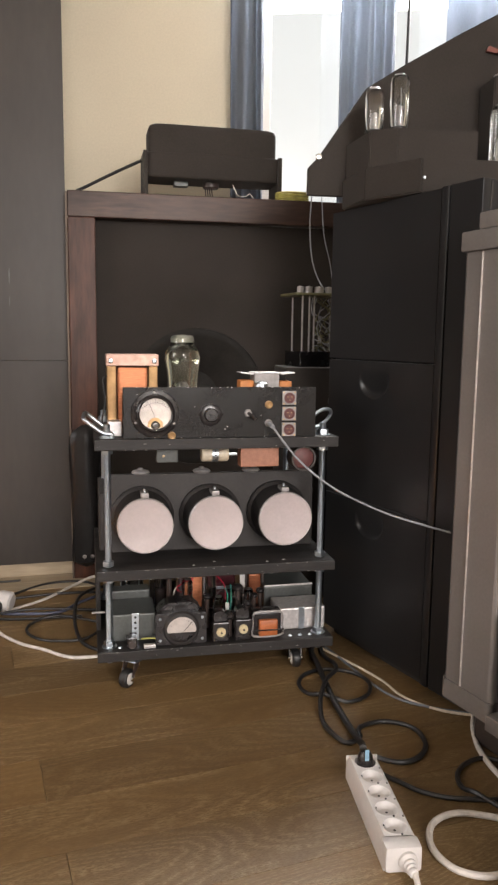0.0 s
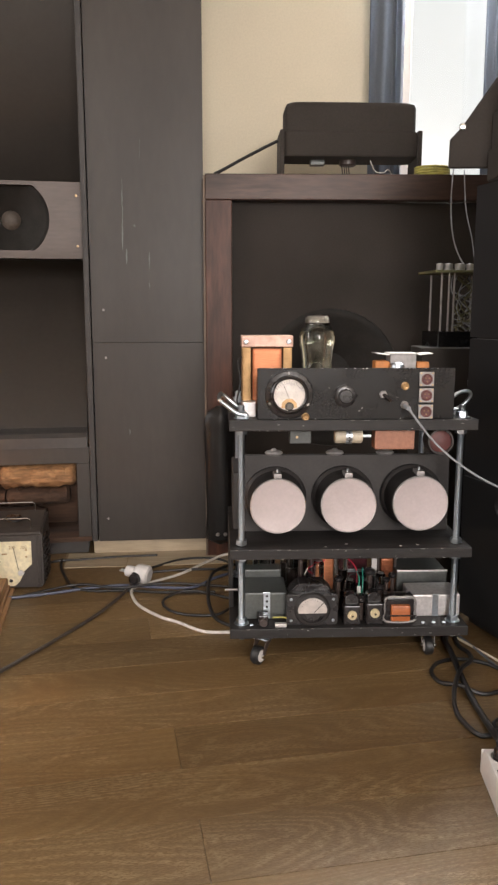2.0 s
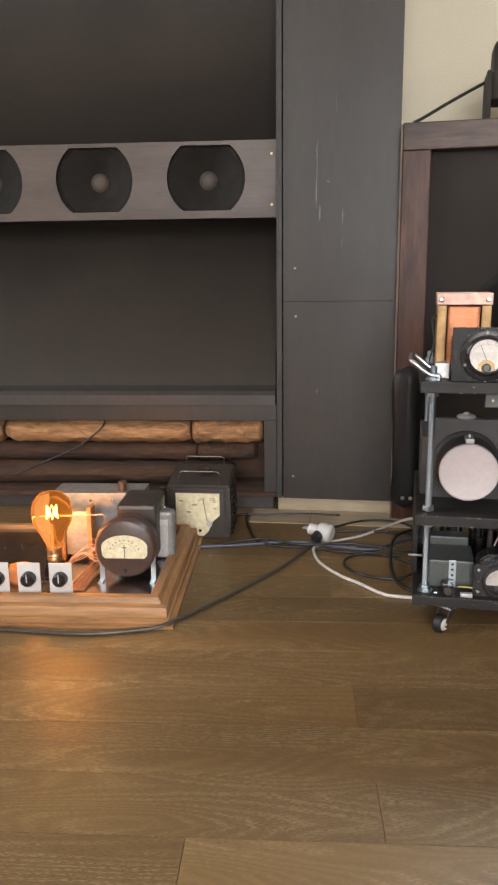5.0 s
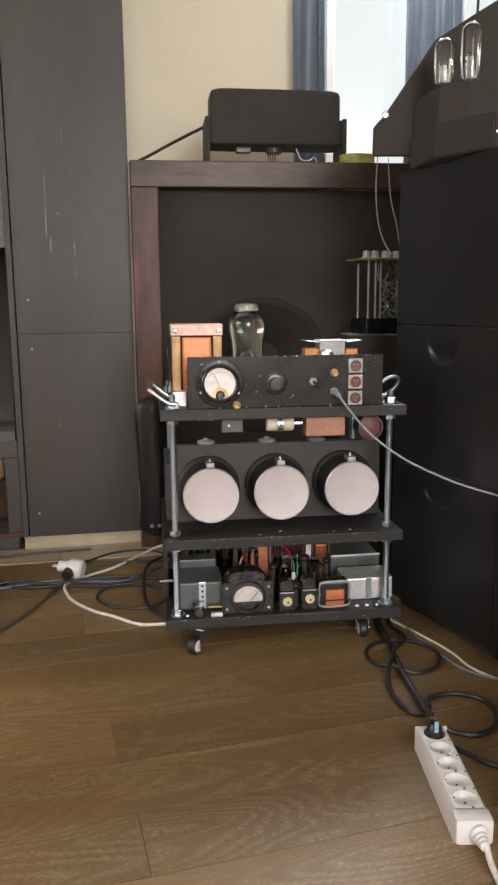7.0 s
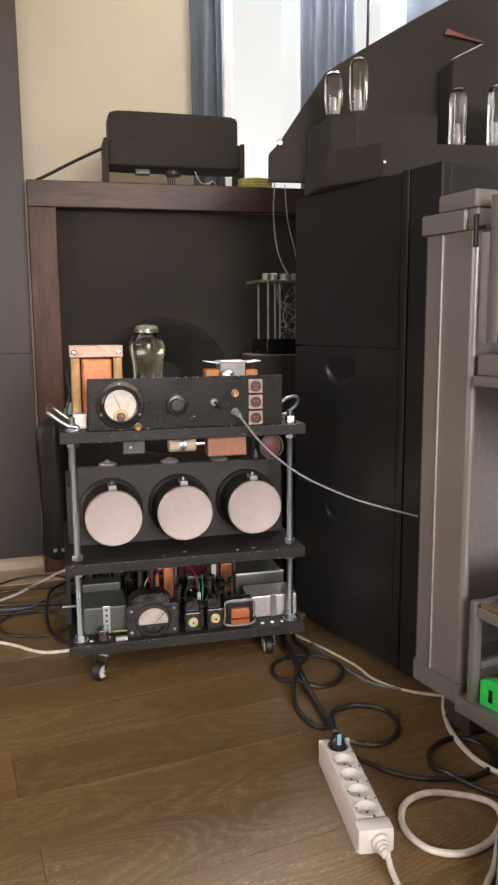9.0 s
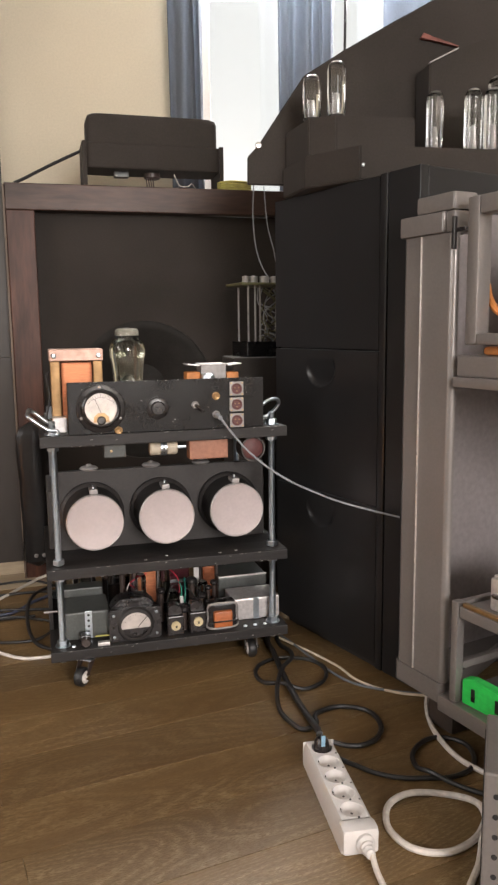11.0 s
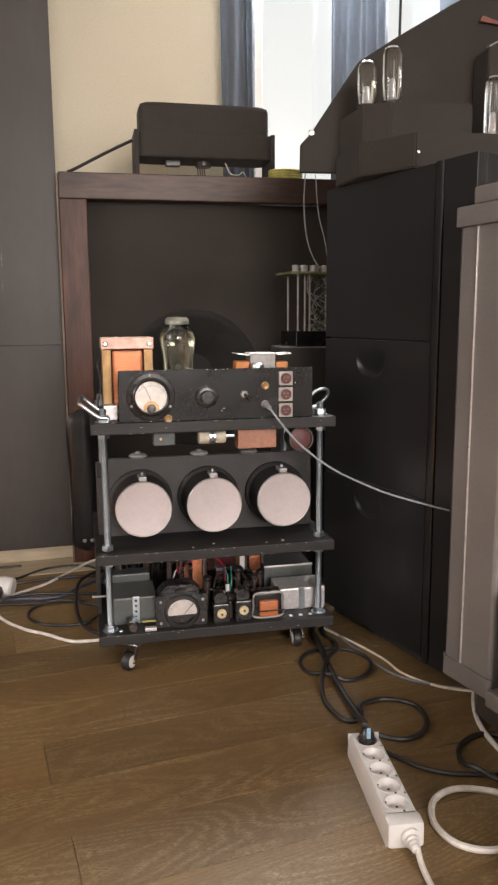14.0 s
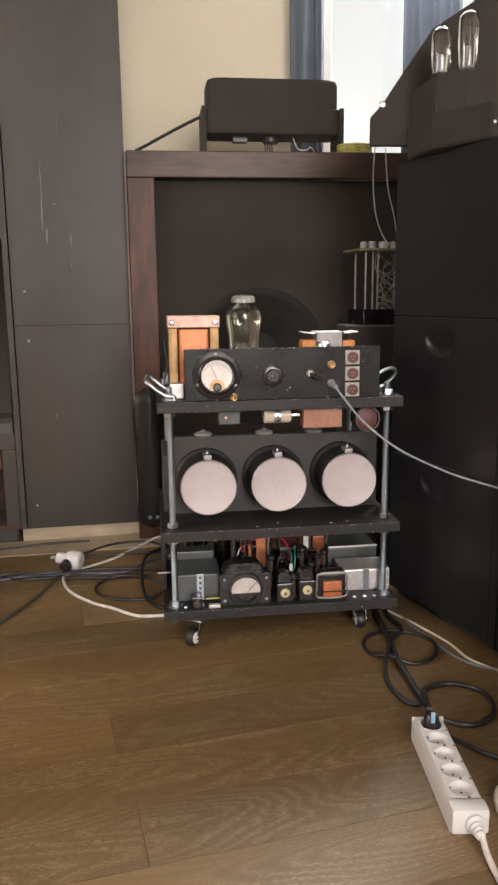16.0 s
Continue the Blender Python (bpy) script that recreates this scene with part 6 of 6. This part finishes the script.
# ---- electronics on a black pedestal behind the trolley ----
solo("pedestal", box((0.375, 2.16, 0.0), (0.60, 2.36, 0.690), 0.004), "cloth", "plain black pedestal box behind the trolley", "pedestal")
eb = thing("bare_chassis", pose(0.475, 2.25, 0.6902, 0, 0, 12), "open electronics chassis with brass rods and tangled wires", "amplifier")
part("base", box((-0.06, -0.04, 0.0), (0.10, 0.08, 0.045), 0.003), "panel", eb)
part("top_plate", box((-0.078, -0.05, 0.207), (0.10, 0.08, 0.215), 0.002), "olive", eb, "tarnished brass top plate")
for x, y in ((-0.055, -0.04), (-0.034, -0.042), (-0.018, -0.04), (-0.045, 0.06), (0.08, -0.04), (0.08, 0.06)):
    # Dull metal in place of brass puts the rods' shade into their colour.
    part("rod", lathe(rod_profile(0.0028, 0.0452, 0.2068, 0.0005), 10, at(x, y, 0)), "dull", eb)
rng = random.Random(12)
for i in range(12):
    p = [(rng.uniform(-0.005, 0.075), rng.uniform(-0.04, 0.02), 0.05 + 0.145 * k / 4 + rng.uniform(-0.01, 0.01)) for k in range(5)]
    part("wire", tube(p, 0.0016, 6), "greycable" if i % 2 else "olive", eb)
for x, r in ((-0.05, 0.010), (-0.025, 0.012), (0.01, 0.014), (0.04, 0.01)):
    part("fitting", lathe([(0, 0.236), (r, 0.234), (r, 0.2152), (0, 0.2152)], 16, at(x, -0.01, 0)), "dull", eb)
part("glass_bulb", lathe([(0, 0.0455), (0.016, 0.0455), (0.02, 0.06), (0.016, 0.09), (0, 0.10)], 20, at(0.02, -0.028, 0)), "glass", eb)
solo("hanging_wire", tube([(0.47, 2.30, 1.20), (0.462, 2.28, 1.10), (0.468, 2.26, 1.0), (0.495, 2.25, 0.93), (0.535, 2.25, 0.895)], 0.002, 6), "greycable", "thin grey wire hanging from the cabinet top", "wire")
solo("hanging_wire", tube([(0.50, 2.30, 1.19), (0.505, 2.28, 1.08), (0.52, 2.26, 1.0), (0.53, 2.25, 0.93)], 0.0016, 6), "greycable", "thin grey wire hanging from the cabinet top", "wire")
solo("black_conduit", tube([(0.545, 2.14, 0.69), (0.53, 2.12, 0.68), (0.505, 2.11, 0.62), (0.498, 2.11, 0.52), (0.497, 2.11, 0.40), (0.5, 2.12, 0.02)], 0.010), "satin", "thick glossy black cable running down the pedestal", "cable")

# ---- wooden stand with lamp and meters ----
STAND = pose(-0.639, 1.476, 0, 0, 0, 13.5)
stand = thing("wooden_stand", STAND, "varnished oak stand with stepped moulding and a metal plate", "stand")
W, D = 0.66, 0.60
prof = [(0.0, 0.0), (0.0, 0.0075), (0.010, 0.0085), (0.0115, 0.010), (0.0115, 0.019), (0.0155, 0.021), (0.0165, 0.040), (0.0185, 0.0435), (0.030, 0.046), (0.033, 0.0475), (0.036, 0.058), (0.039, 0.061), (0.056, 0.061), (0.060, 0.058), (0.060, 0.0)]


def moulding(a, b, inward):
    """One mitred length of the frame from a to b; the profile runs inward."""
    a, b, inward = Vector(a), Vector(b), Vector(inward)
    t = (b - a).normalized()
    bm = bmesh.new()
    ra = [bm.verts.new(a + inward * d + t * d + Vector((0, 0, h))) for d, h in prof]
    rb = [bm.verts.new(b + inward * d - t * d + Vector((0, 0, h))) for d, h in prof]
    n = len(prof)
    for k in range(n):
        bm.faces.new((ra[k], rb[k], rb[(k + 1) % n], ra[(k + 1) % n]))
    bm.faces.new(ra[::-1])
    bm.faces.new(rb)
    return bm


M["oak_side"] = material("varnished_oak_side", (0.36, 0.185, 0.075), 0.45, col2=(0.25, 0.118, 0.045), scale=4, amount=0.5, fine=36, fine_amount=0.25, bump=0.15, stretch=(6, 0.5, 6), distort=1.0)
part("front_moulding", moulding((-W, 0, 0), (0, 0, 0), (0, 1, 0)), "oak", stand)
part("back_moulding", moulding((-W, D, 0), (0, D, 0), (0, -1, 0)), "oak", stand)
part("side_moulding", moulding((0, 0, 0), (0, D, 0), (-1, 0, 0)), "oak_side", stand)
part("side_moulding", moulding((-W, 0, 0), (-W, D, 0), (1, 0, 0)), "oak_side", stand)
part("plate", box((-W + 0.0605, 0.0605, 0.0), (-0.0605, D - 0.0605, 0.050), 0.001), "mirrorplate", stand, "reflective grey metal plate")
PZ = 0.0503
big = thing("round_meter", STAND @ pose(-0.137, 0.15, PZ), "large brown bakelite round meter with a cream dial", "meter")
mt = part("case", lathe([(0, 0.0), (0.060, 0.0), (0.070, -0.004), (0.076, -0.014), (0.077, -0.030), (0.072, -0.050), (0.062, -0.075), (0.060, -0.11), (0.0, -0.11)], 48, at(0, 0, 0.083, FRONT)), "brownbake", big)
n = 28
dpts = [(0.056 * math.cos(math.pi * i / n), 0.089 + 0.030 * math.sin(math.pi * i / n)) for i in range(n + 1)] + [(-0.055, 0.069), (-0.048, 0.061), (0.048, 0.061), (0.055, 0.069)]
dl = part("dial", prism(dpts, -0.0018, 0.002, "xz"), "creamdial", big)
mk = bmesh.new()
for i in range(9):
    a = radians(25 + 16 * i)
    add_box(mk, (0.0365, -0.0002, -0.0012), (0.0395, 0.0002, 0.0012), 0, at(0, -0.0021, 0.069) @ Matrix.Rotation(a, 4, "Y").inverted())
for i in range(32):
    a = radians(22 + 4.3 * i)
    add_box(mk, (0.0295, -0.0002, -0.0002), (0.0315, 0.0002, 0.0002), 0, at(0, -0.0021, 0.069) @ Matrix.Rotation(a, 4, "Y").inverted())
part("scale", mk, "grimy", dl)
part("needle", box((-0.0007, -0.0034, 0.063), (0.0007, -0.0026, 0.095), 0), "ink", big)
part("needle_cross", box((-0.006, -0.0034, 0.0875), (0.006, -0.0026, 0.0895), 0), "ink", big)
part("screw", lathe([(0, 0.003), (0.004, 0.002), (0.005, 0)], 12, at(0, -0.0002, 0.028, FRONT)), "ink", big)
part("rear_box", box((-0.040, 0.10, 0.02), (0.060, 0.25, 0.163), 0.010), "grimy", big)
for x in (-0.060, 0.066):
    br = part("bracket", box((x - 0.006, 0.012, 0.0), (x + 0.006, 0.015, 0.075), 0.0006), "steel", big)
    part("bracket_foot", box((x - 0.006, -0.010, 0.0), (x + 0.006, 0.0118, 0.003), 0.0006), "steel", br)
capc = thing("capacitor_can", STAND @ pose(-0.068, 0.33, PZ), "rounded silver capacitor can behind the meter", "capacitor")
part("can", pillow(0.028, 0.022, 0.0, 0.128, 0.010, 4, 32), "dull", capc)
part("plate", box((-0.020, -0.0250, 0.006), (0.012, -0.0225, 0.108), 0.001), "silver", capc, "bright metal face plate")
part("terminal", lathe(rod_profile(0.004, 0.128, 0.138), 12), "chrome", capc)

lamp = thing("filament_lamp", STAND @ pose(-0.322, 0.19, PZ), "lit amber filament bulb in a black socket", "lamp")
part("socket", lathe([(0, 0), (0.026, 0), (0.027, 0.005), (0.024, 0.03), (0.022, 0.040), (0, 0.040)], 28), "bake", lamp)
part("screw_base", lathe([(0, 0.0405), (0.0185, 0.0405), (0.0192, 0.046), (0.018, 0.05), (0.0192, 0.054), (0.018, 0.058), (0.0192, 0.062), (0.018, 0.072), (0, 0.072)], 24), "brass", lamp)
part("bulb", lathe([(0.017, 0.0725), (0.020, 0.085), (0.032, 0.110), (0.047, 0.138), (0.0508, 0.165), (0.045, 0.192), (0.028, 0.212), (0, 0.220),
                   (0, 0.2188), (0.0272, 0.2108), (0.0439, 0.1915), (0.0496, 0.165), (0.0458, 0.1385), (0.0308, 0.1105), (0.0188, 0.0855), (0.0158, 0.0725)], 36), "amberglass", lamp).visible_shadow = False
fil = bmesh.new()
for k in range(5):
    a0, a1 = 2 * math.pi * k / 5, 2 * math.pi * (k + 0.5) / 5
    add_tube(fil, [(0.012 * math.cos(a0), 0.012 * math.sin(a0), 0.150), (0.010 * math.cos(a1), 0.010 * math.sin(a1), 0.178), (0.012 * math.cos(a0 + 1.25), 0.012 * math.sin(a0 + 1.25), 0.150)], 0.0012, 6, smooth=False)
part("filament", fil, "filament", lamp, "glowing orange filament")
part("stem", lathe([(0, 0.0722), (0.008, 0.0722), (0.006, 0.11), (0.003, 0.138), (0, 0.139)], 16), "glass", lamp)
for i, x in enumerate((-0.272, -0.347, -0.422)):
    kp = thing("control_plate", STAND @ pose(x, 0.070, PZ), "white metal plate with a black pointer knob", "control", "control plates on the stand")
    part("plate", box((-0.027, 0.0, 0.0), (0.027, 0.003, 0.078), 0.001), "white", kp)
    kb = part("knob", lathe([(0, 0.018), (0.013, 0.018), (0.0165, 0.014), (0.018, 0.002), (0.018, 0.0)], 12, at(0, -0.0003, 0.040, FRONT)), "bake", kp)
    part("pointer", box((-0.0012, -0.0188, 0.036), (0.0012, -0.0181, 0.056), 0, at(0, 0, 0)), "white", kb)
tb = thing("wound_coil", STAND @ pose(-0.295, 0.29, PZ), "oak framed coil with pale winding", "coil")
part("side", box((0.030, 0.0, 0.0), (0.042, 0.05, 0.142), 0.002), "oak_side", tb)
part("side", box((-0.042, 0.0, 0.0), (-0.030, 0.05, 0.142), 0.002), "oak_side", tb)
part("winding", box((-0.0298, 0.006, 0.012), (0.0298, 0.044, 0.132), 0.006), "dull", tb)
solo("round_choke", lathe([(0, 0), (0.026, 0), (0.032, 0.008), (0.032, 0.03), (0.026, 0.04), (0, 0.041)], 28), "orange", "round orange wound choke on the stand", "choke", STAND @ pose(-0.395, 0.15, PZ))
solo("aluminium_chassis", box((-0.40, 0.43, PZ), (-0.145, 0.535, 0.193), 0.003), "dull", "plain grey aluminium chassis at the stand's back", "chassis", STAND)
solo("bottle_cap", lathe(rod_profile(0.012, 0, 0.028), 16), "brownbake", "small brown knob standing on the chassis", "knob", STAND @ pose(-0.205, 0.455, 0.1932))
for k in range(4):
    solo("chassis_screw", lathe([(0, 0.002), (0.003, 0.0015), (0.004, 0)], 10), "chrome", "small screw in the grey chassis", "screw", STAND @ pose(-0.17 - 0.06 * k, 0.4298, 0.172, 90, 0, 0), "chassis screws")
rng = random.Random(21)
for i in range(9):
    y = 0.20 + 0.012 * i
    p = [(-0.30 + rng.uniform(-0.01, 0.01), y, PZ + 0.012), (-0.26, y + rng.uniform(-0.02, 0.02), PZ + 0.03 + rng.uniform(0, 0.03)), (-0.225, y, PZ + 0.035 + rng.uniform(-0.015, 0.02)), (-0.19, y + 0.01, PZ + 0.05 + rng.uniform(-0.03, 0.01))]
    solo("bare_wire", tube(p, 0.0013, 6), "copperbar", "bare copper hook-up wire on the stand", "wire", STAND, "wires on the stand")
solo("bus_wire", tube([(-0.36, 0.26, PZ + 0.135), (-0.24, 0.26, PZ + 0.135), (-0.212, 0.26, PZ + 0.133), (-0.208, 0.26, PZ + 0.10), (-0.208, 0.26, PZ + 0.001)], 0.002, 8), "copperbar", "stiff copper wire bent over the coil", "wire", STAND)
ribbon = thing("wire_ribbon", STAND @ pose(-0.235, 0.09, PZ), "flat bundle of enamelled copper wires lying on the metal plate", "wire")
rng = random.Random(3)
for k in range(10):
    x = -0.020 + 0.0045 * k
    part("wire", tube([(x - 0.012, 0.0, 0.002), (x, 0.08, 0.004 + rng.uniform(0, 0.004)), (x + 0.010 + rng.uniform(-0.004, 0.004), 0.17, 0.006 + rng.uniform(0, 0.006)), (x + 0.024 + rng.uniform(-0.006, 0.006), 0.26, 0.010)], 0.0016, 6), "copperbar" if k % 3 else "brass", ribbon)

# ---- square dial instrument on the floor ----
G = pose(-0.885, 2.042, 0, 0, 0, 10)
gauge = thing("dial_instrument", G, "dark bakelite instrument with a square cream dial and wire handles", "meter")
part("body", prism([(0.0, 0.004), (0.0, 0.166), (0.03, 0.176), (0.15, 0.200), (0.15, 0.004)], 0.0, 0.190, "yz", 0.006), "grimy", gauge)
part("bezel", prism([(0.012, 0.010), (0.178, 0.010), (0.178, 0.160), (0.012, 0.160)], -0.006, -0.0003, "xz", 0.003), "grimy", gauge)
dl = part("dial", prism([(0.028, 0.014), (0.110, 0.014), (0.124, 0.026), (0.138, 0.058), (0.160, 0.078), (0.160, 0.146), (0.028, 0.146)], -0.0085, -0.0063, "xz"), "creamdial", gauge)
for x, z, w in ((0.040, 0.120, 0.010), (0.060, 0.086, 0.014), (0.078, 0.108, 0.014), (0.046, 0.030, 0.008), (0.142, 0.118, 0.006), (0.142, 0.098, 0.006)):
    part("figure", box((x, -0.0090, z), (x + w, -0.0086, z + 0.004), 0), "yoke", dl)


def figures(text, x, y, z, size, mat, parent):
    """Printed figures standing upright on a dial."""
    cu = bpy.data.curves.new("figures", "FONT")
    cu.body, cu.size, cu.extrude, cu.align_x = text, size, 0.00015, "CENTER"
    ob = bpy.data.objects.new("figures", cu)
    bm = bmesh.new()
    bm.from_mesh(ob.to_mesh())
    ob.to_mesh_clear()
    bpy.data.objects.remove(ob)
    bpy.data.curves.remove(cu)
    bmesh.ops.transform(bm, matrix=at(x, y, z, FRONT), verts=bm.verts[:])
    return part("figures", bm, mat, parent)


figures("200", 0.106, -0.0088, 0.124, 0.0125, "yoke", dl)
figures("250", 0.138, -0.0088, 0.124, 0.0125, "yoke", dl)
part("needle", add_box(bmesh.new(), (0, -0.0005, -0.0006), (0.070, 0.0005, 0.0006), 0, at(0.122, -0.0098, 0.062) @ Matrix.Rotation(radians(100), 4, "Y").inverted()), "ink", gauge)
part("pivot", lathe([(0, 0.010), (0.008, 0.0095), (0.010, 0.0065)], 16, at(0.128, 0, 0.052, FRONT)), "silver", gauge)
part("screw", lathe([(0, 0.0105), (0.004, 0.0095), (0.005, 0.0085)], 12, at(0.10, 0, 0.030, FRONT)), "ink", gauge)
for y, z in ((0.025, 0.173), (0.13, 0.1945)):
    part("wire_handle", tube([(0.035, y, z), (0.035, y, z + 0.026), (0.042, y, z + 0.031), (0.148, y, z + 0.031), (0.155, y, z + 0.026), (0.155, y, z)], 0.0022, 8, smooth=False), "chrome", gauge)
part("top_knob", lathe([(0, 0.014), (0.020, 0.013), (0.024, 0.008), (0.024, 0), (0, 0)], 24, at(0.10, 0.075, 0.187)), "bake", gauge)
for i in range(8):
    for x in (-0.004, 0.190):
        part("side_rib", box((x, 0.02, 0.015 + 0.018 * i), (x + 0.004, 0.13, 0.023 + 0.018 * i), 0.001), "bake", gauge)
part("terminal", lathe(rod_profile(0.010, 0, 0.03), 14, at(-0.018, 0.02, 0.125)), "pitch", gauge)
for x in (0.02, 0.17):
    part("foot", lathe(rod_profile(0.008, 0, 0.0045, 0.0005), 12, at(x, 0.02, 0)), "rubber", gauge)
    part("foot", lathe(rod_profile(0.008, 0, 0.0045, 0.0005), 12, at(x, 0.13, 0)), "rubber", gauge)

# wires in the slot of the great loudspeaker
solo("slot_wire", tube([(-0.60, 0.045, 0.309), (-0.615, 0.042, 0.275), (-0.70, 0.040, 0.210), (-0.80, 0.042, 0.165), (-0.95, 0.05, 0.10)], 0.003, 6), "rubber", "black wire trailing out of the cabinet slot", "wire", SPK)
def scratch(x, z, length, seed, wide=0.0022):
    """A ragged pale streak worn into paint."""
    rng = random.Random(seed)
    n = 9
    left, right = [], []
    for k in range(n + 1):
        w = wide * math.sin(math.pi * (k + 0.3) / (n + 0.6)) * rng.uniform(0.4, 1.2)
        c = x + rng.uniform(-0.0015, 0.0015)
        left.append((c - w, z + length * k / n))
        right.append((c + w, z + length * k / n))
    return solo("scratch", prism(left + right[::-1], -0.0009, -0.0001, "xz"), "greybox", "pale ragged scratch in the tower's paint", "scratch", TOWER, "scratches on the tower")


for i, (x, z, length, w) in enumerate(((0.102, 0.975, 0.10, 0.0022), (0.104, 1.06, 0.13, 0.0013), (0.113, 0.935, 0.05, 0.0026), (0.183, 0.925, 0.05, 0.0015), (0.182, 0.86, 0.03, 0.001), (0.139, 1.05, 0.006, 0.003), (0.109, 0.40, 0.02, 0.003), (0.16, 1.25, 0.06, 0.0008))):
    scratch(x, z, length, i, w)

# ---- floor planks ----
AX, WID, V0, GAP = radians(13.4), 0.1385, 0.942, 0.0007
JOINTS = {-1: -0.163, 0: 0.1185, 2: 0.104, 6: 0.085, 1: 0.95, 3: -0.75, 4: 0.75, 5: -1.0}
LEN = 2.2
rng = random.Random(5)
ROOM = ((-3.39, 1), (2.595, -1), (-4.69, 1), (3.09, -1))  # west, east, south and north limits of the boards


def plank_board():
    bm = add_box(bmesh.new(), (-LEN / 2 + GAP / 2, -WID / 2 + GAP / 2, -0.006), (LEN / 2 - GAP / 2, WID / 2 - GAP / 2, 0.0), 0)
    top = [e for e in bm.edges if all(w.co.z > -0.001 for w in e.verts)]
    bmesh.ops.bevel(bm, geom=top, offset=0.0005, segments=1, affect="EDGES")
    return bm


whole = make_mesh("plank", plank_board(), "plank", False)
for row in list(range(-34, 23)) + list(range(-46, -34)):
    u0 = JOINTS.get(row, rng.uniform(-0.3, 2.0)) - 3 * LEN
    for k in range(6):
        u, v = u0 + (k + 0.5) * LEN, V0 + row * WID + WID / 2
        m = Matrix.Rotation(AX, 4, "Z") @ Matrix.Translation((u, v, 0))
        ends = [m @ Vector((sx * LEN / 2, sy * WID / 2, 0)) for sx in (-1, 1) for sy in (-1, 1)]
        cuts = [(n, lim, side) for n, (lim, side) in enumerate(ROOM) if any((p[n // 2] - lim) * side < 0 for p in ends)]
        if any(all((p[n // 2] - lim) * side < 0.01 for p in ends) for n, lim, side in cuts):
            continue
        mesh = whole
        if cuts:
            bm, back = plank_board(), m.inverted()
            for n, lim, side in cuts:
                co, no = Vector((0, 0, 0)), Vector((0, 0, 0))
                co[n // 2], no[n // 2] = lim, -side
                bmesh.ops.bisect_plane(bm, geom=bm.verts[:] + bm.edges[:] + bm.faces[:], plane_co=back @ co, plane_no=back.to_3x3() @ no, clear_outer=True)
            if not bm.faces:
                continue
            mesh = make_mesh("plank", bm, "plank", False)
        share("plank", mesh, floor, m)
